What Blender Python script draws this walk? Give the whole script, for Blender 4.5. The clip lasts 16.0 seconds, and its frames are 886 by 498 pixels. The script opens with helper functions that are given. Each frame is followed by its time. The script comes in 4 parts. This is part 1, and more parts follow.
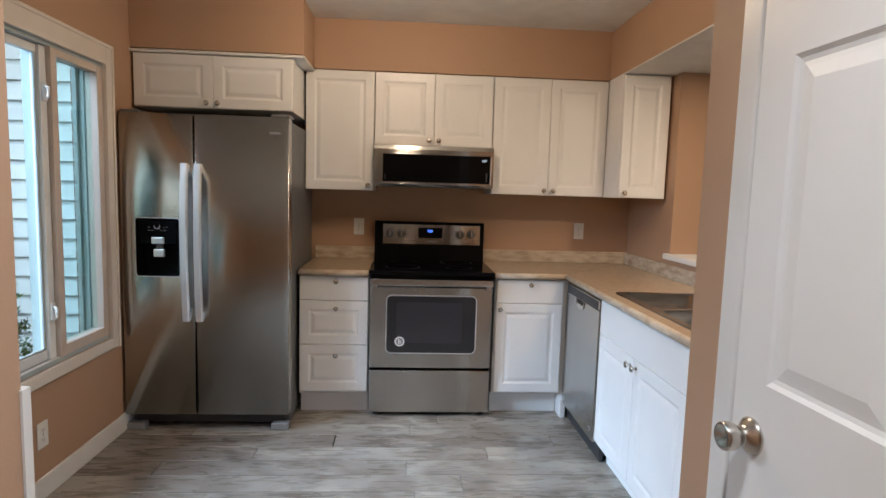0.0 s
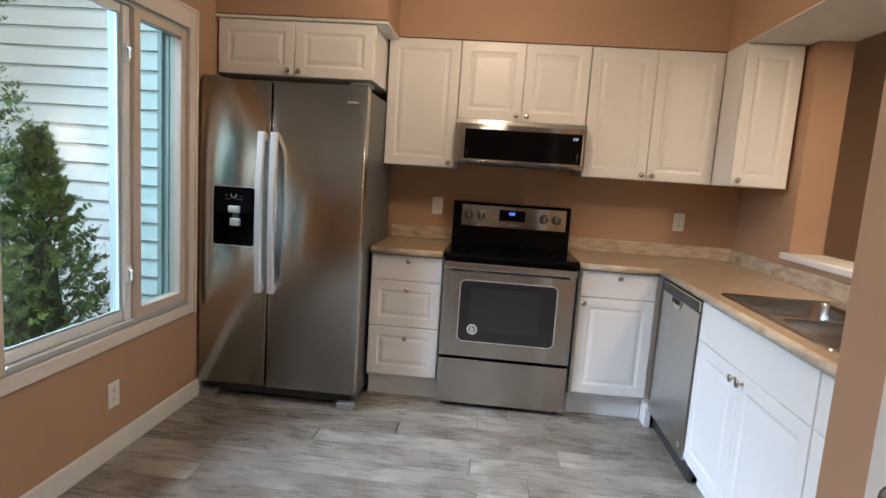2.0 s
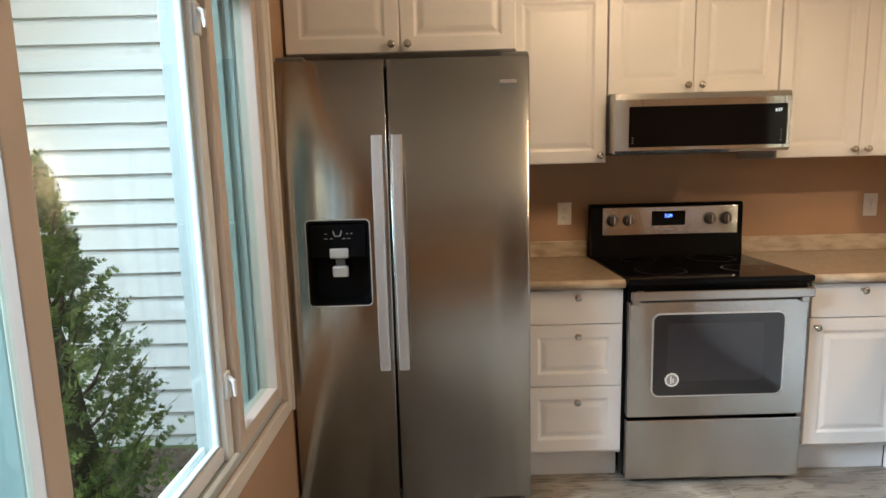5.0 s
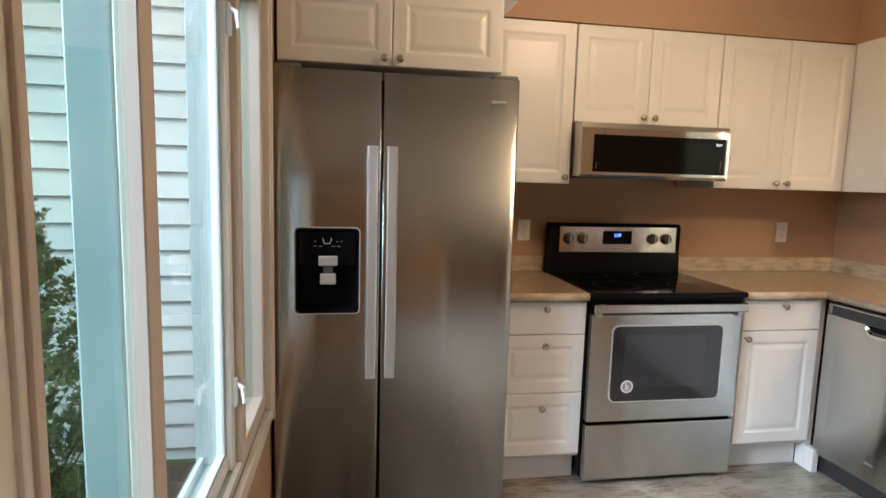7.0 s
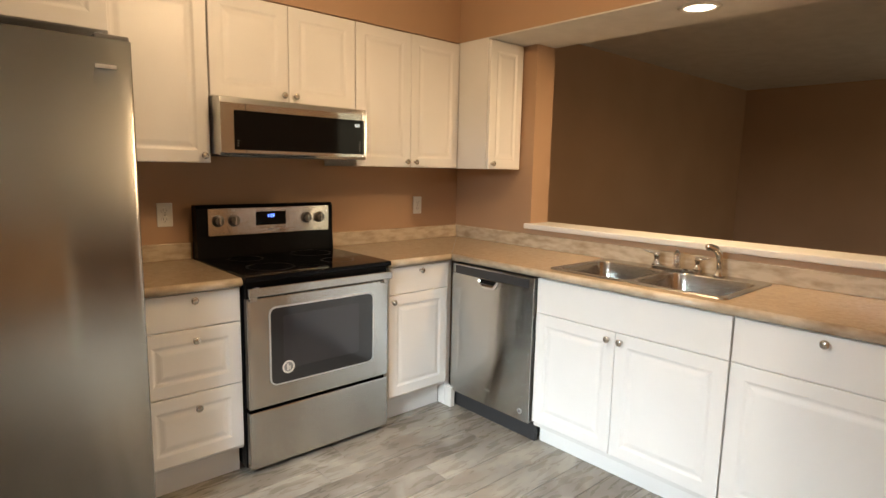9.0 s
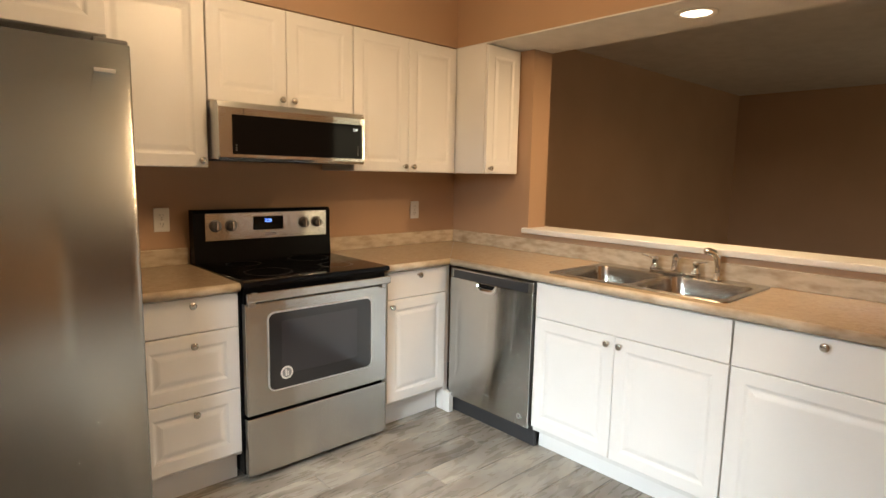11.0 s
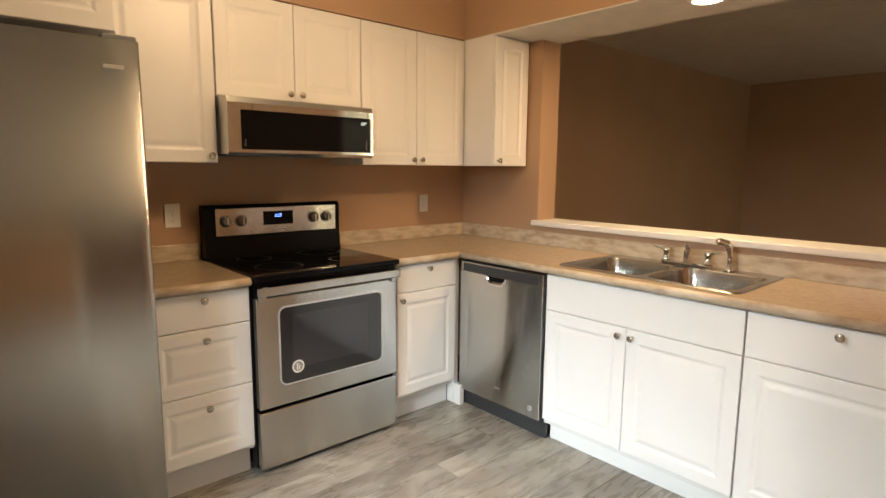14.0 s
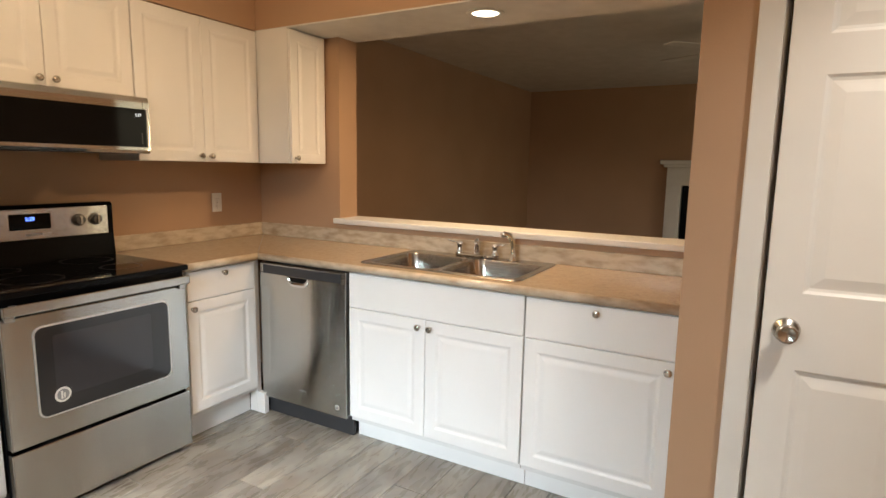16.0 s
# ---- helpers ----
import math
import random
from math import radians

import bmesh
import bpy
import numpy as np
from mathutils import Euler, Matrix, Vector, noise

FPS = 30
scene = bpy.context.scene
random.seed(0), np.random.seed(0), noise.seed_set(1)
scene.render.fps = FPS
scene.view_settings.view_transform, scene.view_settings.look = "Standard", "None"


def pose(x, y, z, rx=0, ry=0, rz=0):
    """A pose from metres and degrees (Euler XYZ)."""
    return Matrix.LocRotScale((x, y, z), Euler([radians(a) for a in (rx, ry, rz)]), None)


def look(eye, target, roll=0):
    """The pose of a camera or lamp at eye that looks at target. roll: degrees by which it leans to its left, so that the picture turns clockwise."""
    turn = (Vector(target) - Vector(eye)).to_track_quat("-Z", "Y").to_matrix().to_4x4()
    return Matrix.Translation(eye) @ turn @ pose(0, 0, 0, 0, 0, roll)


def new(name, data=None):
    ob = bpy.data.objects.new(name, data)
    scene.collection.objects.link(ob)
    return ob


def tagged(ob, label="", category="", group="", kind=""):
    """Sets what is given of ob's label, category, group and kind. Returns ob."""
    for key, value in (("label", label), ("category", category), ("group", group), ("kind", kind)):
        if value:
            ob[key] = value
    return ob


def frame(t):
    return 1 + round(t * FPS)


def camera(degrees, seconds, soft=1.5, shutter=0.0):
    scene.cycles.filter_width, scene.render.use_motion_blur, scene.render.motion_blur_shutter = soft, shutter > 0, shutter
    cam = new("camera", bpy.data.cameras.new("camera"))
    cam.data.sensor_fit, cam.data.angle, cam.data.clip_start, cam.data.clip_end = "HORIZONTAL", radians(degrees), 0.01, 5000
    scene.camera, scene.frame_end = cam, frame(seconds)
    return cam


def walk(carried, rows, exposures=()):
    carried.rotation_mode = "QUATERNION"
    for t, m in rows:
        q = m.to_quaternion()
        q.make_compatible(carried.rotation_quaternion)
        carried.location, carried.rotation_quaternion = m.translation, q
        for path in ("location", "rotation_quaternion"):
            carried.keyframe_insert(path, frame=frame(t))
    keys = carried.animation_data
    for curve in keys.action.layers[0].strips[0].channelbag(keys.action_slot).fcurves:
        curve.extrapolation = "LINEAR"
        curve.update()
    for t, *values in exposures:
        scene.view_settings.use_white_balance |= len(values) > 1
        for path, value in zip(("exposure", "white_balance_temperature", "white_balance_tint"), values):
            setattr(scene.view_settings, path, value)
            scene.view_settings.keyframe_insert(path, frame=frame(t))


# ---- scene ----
cam = camera(76.5, 16.0)
PATH = [
    (0, (0.221, -4.009, 1.382), (0.351, -2.023, 1.184), 1.7),
    (0.5, (0.229, -3.996, 1.366), (0.267, -2.008, 1.15), 1.6),
    (1, (0.24, -3.986, 1.379), (0.236, -2.0, 1.143), 1.7),
    (1.5, (0.267, -3.952, 1.369), (0.197, -1.971, 1.103), 2.8),
    (2, (0.262, -3.787, 1.342), (0.094, -1.812, 1.079), 3.9),
    (2.5, (0.171, -3.478, 1.369), (-0.069, -1.505, 1.141), 4.3),
    (3, (0.076, -3.151, 1.352), (-0.383, -1.212, 1.188), 5.0),
    (3.5, (-0.153, -2.965, 1.358), (-0.655, -1.037, 1.176), 5.7),
    (4, (-0.386, -2.876, 1.372), (-0.734, -0.928, 1.08), 2.5),
    (6.5, (-1.036, -2.964, 1.382), (-0.767, -1.002, 1.104), 0.3),
    (7, (-1.055, -2.949, 1.382), (-0.727, -0.991, 1.142), 1.6),
    (7.5, (-1.028, -2.946, 1.377), (-0.459, -1.042, 1.152), 2.0),
    (8, (-0.973, -2.941, 1.382), (-0.015, -1.202, 1.14), 1.9),
    (8.5, (-0.943, -2.944, 1.38), (0.276, -1.38, 1.117), 1.5),
    (9, (-0.929, -2.943, 1.38), (0.393, -1.469, 1.098), 1.2),
    (11.5, (-0.946, -2.922, 1.375), (0.393, -1.459, 1.116), 1.1),
    (12, (-0.947, -2.931, 1.381), (0.377, -1.454, 1.126), 1.1),
    (12.5, (-0.949, -2.921, 1.386), (0.367, -1.438, 1.129), 1.0),
    (13, (-0.94, -2.928, 1.393), (0.363, -1.435, 1.124), 0.9),
    (13.5, (-0.942, -2.925, 1.383), (0.359, -1.431, 1.106), 0.7),
    (14, (-0.942, -2.919, 1.372), (0.372, -1.438, 1.086), 0.5),
    (14.5, (-0.935, -2.923, 1.379), (0.414, -1.477, 1.077), 0.6),
    (15, (-0.936, -2.917, 1.377), (0.508, -1.568, 1.071), 0.8),
    (15.5, (-0.895, -2.936, 1.367), (0.681, -1.739, 1.082), 0.9),
    (16, (-0.902, -2.963, 1.38), (0.823, -1.993, 1.091), 1.0),
]
LIGHT = [(0, -0.42, 5450, 10), (1.5, -0.38, 5450, 10), (2.5, -0.28, 5900, 10), (3.5, -0.20, 6250, 10), (6.5, -0.20, 6050, 10), (7.5, -0.20, 6150, 10), (9, -0.10, 6950, 10), (14.5, -0.08, 7050, 10), (16, -0.18, 6700, 10)]
walk(cam, [(t, look(eye, target, roll)) for t, eye, target, roll in PATH], LIGHT)

# world, sun and lamps -------------------------------------------------------
world = bpy.data.worlds.new("sky")
scene.world = world
world.use_nodes = True
wn = world.node_tree.nodes
sky = wn.new("ShaderNodeTexSky")
sky.sky_type = "NISHITA"
sky.sun_disc = False
sky.sun_elevation, sky.sun_rotation = radians(39), radians(190)
sky.dust_density, sky.air_density = 4.0, 1.2
world.node_tree.links.new(sky.outputs[0], wn["Background"].inputs[0])
wn["Background"].inputs[1].default_value = 0.12


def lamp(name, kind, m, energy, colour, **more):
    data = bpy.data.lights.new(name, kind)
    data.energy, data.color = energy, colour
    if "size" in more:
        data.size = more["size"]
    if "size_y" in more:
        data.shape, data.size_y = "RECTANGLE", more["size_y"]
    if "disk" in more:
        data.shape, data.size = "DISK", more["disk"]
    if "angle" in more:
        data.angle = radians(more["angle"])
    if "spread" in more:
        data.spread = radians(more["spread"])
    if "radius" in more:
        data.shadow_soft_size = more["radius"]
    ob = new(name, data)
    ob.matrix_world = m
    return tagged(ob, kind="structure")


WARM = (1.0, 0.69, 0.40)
lamp("sun", "SUN", look((-4, -12, 9), (-2, -1, 0)), 0.75, (1.0, 0.97, 0.92), angle=14)
# open-sky daylight outside the window, and at an unseen window added to the far room
lamp("window_daylight", "AREA", look((-4.0, -2.25, 3.0), (0.0, -1.85, 0.2)), 385, (0.76, 0.89, 1.0), size=2.6, size_y=2.6, spread=88)
lamp("far_unseen_window_fill", "AREA", look((4.4, -5.22, 1.4), (4.4, -1.0, 1.2)), 16, (1.0, 0.91, 0.66), size=2.0, size_y=1.3)
lamp("recessed_bulb", "AREA", pose(1.73, -1.70, 2.128), 21, WARM, disk=0.12)
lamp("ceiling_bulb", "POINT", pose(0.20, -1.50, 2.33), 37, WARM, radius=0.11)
# unseen fill lamp, added to brighten the hall and its door
lamp("hall_fill", "AREA", pose(0.22, -3.62, 2.437), 19, (1.0, 0.93, 0.84), disk=0.14, spread=120)

# materials ------------------------------------------------------------------


def mat(name, col, rough=0.5, metal=0.0, col2=None, scale=4.0, stretch=(1, 1, 1), bump=0.0, bscale=150.0,
        bstretch=(1, 1, 1), coat=0.0, vary=0.08, lo=0.35, hi=0.65, aniso=0.0, spec=0.5):
    m = bpy.data.materials.new(name)
    m.use_nodes = True
    n, l = m.node_tree.nodes, m.node_tree.links
    b = n["Principled BSDF"]
    b.inputs["Roughness"].default_value = rough
    b.inputs["Metallic"].default_value = metal
    b.inputs["Coat Weight"].default_value = coat
    b.inputs["Specular IOR Level"].default_value = spec
    geo = n.new("ShaderNodeNewGeometry")
    mp = n.new("ShaderNodeMapping")
    mp.inputs["Scale"].default_value = stretch
    l.new(geo.outputs["Position"], mp.inputs[0])
    big = n.new("ShaderNodeTexNoise")
    big.inputs["Scale"].default_value, big.inputs["Detail"].default_value = scale, 6
    l.new(mp.outputs[0], big.inputs["Vector"])
    ramp = n.new("ShaderNodeValToRGB")
    ramp.color_ramp.elements[0].position, ramp.color_ramp.elements[1].position = lo, hi
    ramp.color_ramp.elements[0].color = (*col, 1)
    ramp.color_ramp.elements[1].color = (*(col2 or [c * 0.93 for c in col]), 1)
    l.new(big.outputs[0], ramp.inputs[0])
    l.new(ramp.outputs[0], b.inputs["Base Color"])
    mr = n.new("ShaderNodeMapRange")
    mr.inputs["To Min"].default_value, mr.inputs["To Max"].default_value = max(0.02, rough - vary), min(1, rough + vary)
    l.new(big.outputs[0], mr.inputs[0])
    l.new(mr.outputs[0], b.inputs["Roughness"])
    if bump:
        mp2 = n.new("ShaderNodeMapping")
        mp2.inputs["Scale"].default_value = bstretch
        l.new(geo.outputs["Position"], mp2.inputs[0])
        fine = n.new("ShaderNodeTexNoise")
        fine.inputs["Scale"].default_value, fine.inputs["Detail"].default_value = bscale, 3
        l.new(mp2.outputs[0], fine.inputs["Vector"])
        bp = n.new("ShaderNodeBump")
        bp.inputs["Strength"].default_value, bp.inputs["Distance"].default_value = bump, 0.002
        l.new(fine.outputs[0], bp.inputs["Height"])
        l.new(bp.outputs[0], b.inputs["Normal"])
    if aniso:
        b.inputs["Anisotropic"].default_value = aniso
        tg = n.new("ShaderNodeTangent")
        tg.direction_type, tg.axis = "RADIAL", "Z"
        b.inputs["Anisotropic Rotation"].default_value = 0.25
        l.new(tg.outputs[0], b.inputs["Tangent"])
    return m


def brush(m, width):
    """Horizontal brushing: fine scratches that tilt the surface up and down and spread reflections upright."""
    n, l = m.node_tree.nodes, m.node_tree.links
    geo = n["Geometry"]
    total = None
    for step in (0.0, 7.3):
        move = n.new("ShaderNodeVectorMath")
        move.operation = "ADD"
        move.inputs[1].default_value = (step, step, step)
        l.new(geo.outputs["Position"], move.inputs[0])
        grain = n.new("ShaderNodeTexWhiteNoise")
        l.new(move.outputs[0], grain.inputs["Vector"])
        tilt = n.new("ShaderNodeMath")
        tilt.operation = "MULTIPLY_ADD"
        tilt.inputs[1].default_value, tilt.inputs[2].default_value = width, -width / 2
        l.new(grain.outputs["Value"], tilt.inputs[0])
        if total:
            both = n.new("ShaderNodeMath")
            both.operation = "ADD"
            l.new(total.outputs[0], both.inputs[0])
            l.new(tilt.outputs[0], both.inputs[1])
            tilt = both
        total = tilt
    upright = n.new("ShaderNodeCombineXYZ")
    l.new(total.outputs[0], upright.inputs["Z"])
    lean = n.new("ShaderNodeVectorMath")
    lean.operation = "ADD"
    l.new(geo.outputs["Normal"], lean.inputs[0])
    l.new(upright.outputs[0], lean.inputs[1])
    unit = n.new("ShaderNodeVectorMath")
    unit.operation = "NORMALIZE"
    l.new(lean.outputs[0], unit.inputs[0])
    l.new(unit.outputs[0], n["Principled BSDF"].inputs["Normal"])


def glow(name, col, strength):
    m = bpy.data.materials.new(name)
    m.use_nodes = True
    b = m.node_tree.nodes["Principled BSDF"]
    b.inputs["Base Color"].default_value = (*col, 1)
    b.inputs["Emission Color"].default_value = (*col, 1)
    b.inputs["Emission Strength"].default_value = strength
    return m


def glass(name, tint=(0.93, 0.98, 0.96), rough=0.0):
    """Thin window glass: clear, with a weak mirror on top."""
    m = bpy.data.materials.new(name)
    m.use_nodes = True
    n, l = m.node_tree.nodes, m.node_tree.links
    n.remove(n["Principled BSDF"])
    tr = n.new("ShaderNodeBsdfTransparent")
    tr.inputs[0].default_value = (*tint, 1)
    gl = n.new("ShaderNodeBsdfGlossy")
    gl.inputs["Roughness"].default_value = rough
    lw = n.new("ShaderNodeLayerWeight")
    pw = n.new("ShaderNodeMath")
    pw.operation = "POWER"
    pw.inputs[1].default_value = 4.0
    l.new(lw.outputs["Facing"], pw.inputs[0])
    fr = n.new("ShaderNodeMath")
    fr.operation = "MULTIPLY_ADD"
    fr.inputs[1].default_value, fr.inputs[2].default_value = 0.7, 0.035
    l.new(pw.outputs[0], fr.inputs[0])
    mx = n.new("ShaderNodeMixShader")
    l.new(fr.outputs[0], mx.inputs[0])
    l.new(tr.outputs[0], mx.inputs[1])
    l.new(gl.outputs[0], mx.inputs[2])
    l.new(mx.outputs[0], n["Material Output"].inputs[0])
    return m


WALL = mat("tan_wall_paint", (0.445, 0.285, 0.178), 0.62, col2=(0.415, 0.265, 0.164), scale=1.5, bump=0.22, bscale=220)
CEIL = mat("ceiling_paint", (0.70, 0.69, 0.66), 0.8, col2=(0.64, 0.63, 0.60), scale=8, bump=0.35, bscale=120)
TRIM = mat("white_trim_paint", (0.74, 0.73, 0.70), 0.38, col2=(0.70, 0.69, 0.655), scale=6, bump=0.08, bscale=90)
CAB = mat("white_cabinet_foil", (0.79, 0.785, 0.77), 0.36, col2=(0.76, 0.755, 0.74), scale=3, bump=0.05, bscale=60)
BOX = mat("white_cabinet_carcass", (0.70, 0.69, 0.67), 0.5, col2=(0.66, 0.65, 0.63), scale=5)
DOORP = mat("door_paint", (0.80, 0.79, 0.755), 0.34, col2=(0.77, 0.76, 0.725), scale=4, bump=0.12, bscale=70, bstretch=(1, 1, 0.2))
STEEL = mat("brushed_steel", (0.56, 0.565, 0.55), 0.13, 1.0, col2=(0.53, 0.535, 0.52), scale=2.5, vary=0.015, aniso=1.0)
brush(STEEL, 0.30)
STEELP = mat("plain_steel", (0.56, 0.55, 0.53), 0.25, 1.0, col2=(0.50, 0.49, 0.47), scale=12, vary=0.05, bump=0.03, bscale=80)
BRIGHT = mat("bright_steel", (0.80, 0.80, 0.80), 0.34, 0.85, col2=(0.76, 0.76, 0.76), scale=3, stretch=(30, 30, 1), vary=0.05)
SINKM = mat("satin_sink_steel", (0.44, 0.425, 0.40), 0.22, 1.0, col2=(0.40, 0.385, 0.365), scale=9, vary=0.07, bump=0.05, bscale=200)
CHROME = mat("chrome", (0.80, 0.80, 0.80), 0.08, 1.0, vary=0.03)
NICKEL = mat("satin_nickel", (0.60, 0.57, 0.52), 0.24, 1.0, vary=0.05)
BLACK = mat("black_enamel", (0.004, 0.004, 0.0045), 0.20, col2=(0.006, 0.006, 0.0065), spec=0.08)
BLACKG = mat("black_glass", (0.004, 0.004, 0.0045), 0.07, vary=0.02, spec=0.11)
OVENG = mat("oven_glass", (0.022, 0.022, 0.024), 0.07, coat=0.3, vary=0.02)
INNERG = mat('oven_inner_glass', (0.034, 0.033, 0.038), 0.07, coat=0.3, vary=0.02)
RING = mat('burner_print', (0.022, 0.022, 0.023), 0.3)
KNOBD = mat("dark_knob_metal", (0.13, 0.12, 0.11), 0.3, 0.6)
DARK = mat("dark_plastic", (0.03, 0.03, 0.032), 0.45, bump=0.1)
GREYC = mat("grey_cabinet_side", (0.13, 0.13, 0.13), 0.45, bump=0.2, bscale=300)
COUNTER = mat("beige_stone_laminate", (0.40, 0.305, 0.205), 0.2, col2=(0.36, 0.27, 0.18), scale=7, vary=0.06, lo=0.3, hi=0.7)
PLASTW = mat("white_plastic", (0.76, 0.74, 0.69), 0.35)
VINYL = mat("white_vinyl", (0.76, 0.79, 0.80), 0.4, bump=0.03)
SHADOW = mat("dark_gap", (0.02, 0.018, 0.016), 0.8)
INK = mat("grey_print", (0.25, 0.25, 0.25), 0.5)
PALE = mat("pale_print", (0.7, 0.7, 0.7), 0.5)
BLUE = glow("blue_display", (0.10, 0.22, 1.0), 6.0)
WHITED = glow("white_display", (0.75, 0.85, 0.9), 1.6)
LENS = glow("lamp_diffuser", (1.0, 0.86, 0.66), 7.0)
# pale frame browned in colour for the shade on its room side
FRAME_SHADED = mat("shaded_window_frame", (0.58, 0.50, 0.43), 0.45, col2=(0.55, 0.47, 0.40), scale=6, bump=0.06, bscale=90)
# white casing with the backlit wall's shade put into its colour
CASING = mat("shade_toned_casing_paint", (0.70, 0.65, 0.585), 0.4, col2=(0.66, 0.61, 0.545), scale=5, bump=0.10, bscale=80)
# vinyl darkened in colour, since the daylight lamp overlights these frame faces
VINYLO = mat("dimmed_vinyl", (0.40, 0.46, 0.47), 0.5, col2=(0.37, 0.43, 0.44), bump=0.05)
PANE = glass("window_glass")
PANEG = glass("green_window_glass", (0.78, 0.895, 0.87))
SIDING = mat("white_vinyl_siding", (0.70, 0.71, 0.70), 0.5, col2=(0.66, 0.67, 0.66), scale=2, stretch=(0.4, 1, 6), bump=0.15, bscale=60, bstretch=(0.2, 1, 4))
BRICK = mat("red_brick", (0.27, 0.13, 0.09), 0.85, col2=(0.20, 0.085, 0.06), scale=14, bump=0.6, bscale=90)
MORTAR = mat("mortar", (0.42, 0.39, 0.35), 0.9, bump=0.5)
MULCH = mat("brown_mulch", (0.11, 0.07, 0.045), 0.95, col2=(0.05, 0.033, 0.024), scale=25, bump=1.0, bscale=60)
GRASS = mat("lawn_green", (0.06, 0.10, 0.03), 0.9, col2=(0.09, 0.11, 0.04), scale=8, bump=1.0, bscale=80)
BARK = mat("bark", (0.12, 0.08, 0.055), 0.9, col2=(0.07, 0.05, 0.035), scale=20, stretch=(3, 3, 0.5), bump=0.8, bscale=60)
CARPET = mat("beige_carpet", (0.30, 0.24, 0.18), 0.95, bump=0.6, bscale=400)


def stone_laminate():
    """Beige laminate with cream veins and brown specks."""
    m = COUNTER
    n, l = m.node_tree.nodes, m.node_tree.links
    geo = n.new("ShaderNodeNewGeometry")
    v = n.new("ShaderNodeTexNoise")
    v.inputs["Scale"].default_value, v.inputs["Detail"].default_value, v.inputs["Distortion"].default_value = 26, 8, 1.6
    l.new(geo.outputs["Position"], v.inputs["Vector"])
    r = n.new("ShaderNodeValToRGB")
    e = r.color_ramp.elements
    e[0].position, e[0].color = 0.30, (0.27, 0.19, 0.12, 1)
    e[1].position, e[1].color = 0.68, (0.46, 0.37, 0.265, 1)
    k = e.new(0.42)
    k.color = (0.36, 0.26, 0.165, 1)
    k = e.new(0.56)
    k.color = (0.42, 0.32, 0.215, 1)
    l.new(v.outputs[0], r.inputs[0])
    big = n["Color Ramp"]
    mx = n.new("ShaderNodeMix")
    mx.data_type = "RGBA"
    mx.inputs["Factor"].default_value = 0.38
    l.new(big.outputs[0], mx.inputs["A"])
    l.new(r.outputs[0], mx.inputs["B"])
    l.new(mx.outputs["Result"], n["Principled BSDF"].inputs["Base Color"])


stone_laminate()
EDGE = mat('mottled_stone_edge', (0.58, 0.49, 0.37), 0.25, col2=(0.36, 0.27, 0.18), scale=19, stretch=(0.55, 0.55, 1.5), lo=0.40, hi=0.74, vary=0.05)


def plank_wood():
    """Weathered grey-brown vinyl plank; every plank shifts tone and grain."""
    m = bpy.data.materials.new("grey_plank")
    m.use_nodes = True
    n, l = m.node_tree.nodes, m.node_tree.links
    b = n["Principled BSDF"]
    geo, info = n.new("ShaderNodeNewGeometry"), n.new("ShaderNodeObjectInfo")
    mul = n.new("ShaderNodeVectorMath")
    mul.operation = "MULTIPLY_ADD"
    l.new(info.outputs["Random"], mul.inputs[0])
    mul.inputs[1].default_value = (37, 11, 5)
    l.new(geo.outputs["Position"], mul.inputs[2])

    def streak(sc, stretch, detail, dist):
        mp = n.new("ShaderNodeMapping")
        mp.inputs["Scale"].default_value = stretch
        l.new(mul.outputs[0], mp.inputs[0])
        t = n.new("ShaderNodeTexNoise")
        t.inputs["Scale"].default_value, t.inputs["Detail"].default_value, t.inputs["Distortion"].default_value = sc, detail, dist
        l.new(mp.outputs[0], t.inputs["Vector"])
        return t

    wide, fine = streak(2.9, (1, 1.7, 1), 3.0, 1.2), streak(6.5, (1, 5, 1), 4, 0.8)
    r = n.new("ShaderNodeValToRGB")
    e = r.color_ramp.elements
    e[0].position, e[0].color = 0.30, (0.14, 0.118, 0.096, 1)
    e[1].position, e[1].color = 0.72, (0.37, 0.34, 0.29, 1)
    k = e.new(0.46)
    k.color = (0.205, 0.182, 0.154, 1)
    k = e.new(0.58)
    k.color = (0.27, 0.247, 0.21, 1)
    mixf = n.new("ShaderNodeMix")
    mixf.inputs["Factor"].default_value = 0.12
    l.new(wide.outputs[0], mixf.inputs["A"])
    l.new(fine.outputs[0], mixf.inputs["B"])
    add = n.new("ShaderNodeMath")
    add.operation = "MULTIPLY_ADD"
    l.new(info.outputs["Random"], add.inputs[0])
    add.inputs[1].default_value = 0.17
    sub = n.new("ShaderNodeMath")
    sub.operation = "SUBTRACT"
    l.new(mixf.outputs["Result"], sub.inputs[0])
    sub.inputs[1].default_value = 0.085
    l.new(sub.outputs[0], add.inputs[2])
    l.new(add.outputs[0], r.inputs[0])
    l.new(r.outputs[0], b.inputs["Base Color"])
    mr = n.new("ShaderNodeMapRange")
    mr.inputs["To Min"].default_value, mr.inputs["To Max"].default_value = 0.22, 0.34
    l.new(fine.outputs[0], mr.inputs[0])
    l.new(mr.outputs[0], b.inputs["Roughness"])
    bp = n.new("ShaderNodeBump")
    bp.inputs["Strength"].default_value, bp.inputs["Distance"].default_value = 0.14, 0.001
    l.new(fine.outputs[0], bp.inputs["Height"])
    l.new(bp.outputs[0], b.inputs["Normal"])
    return m


PLANK = plank_wood()


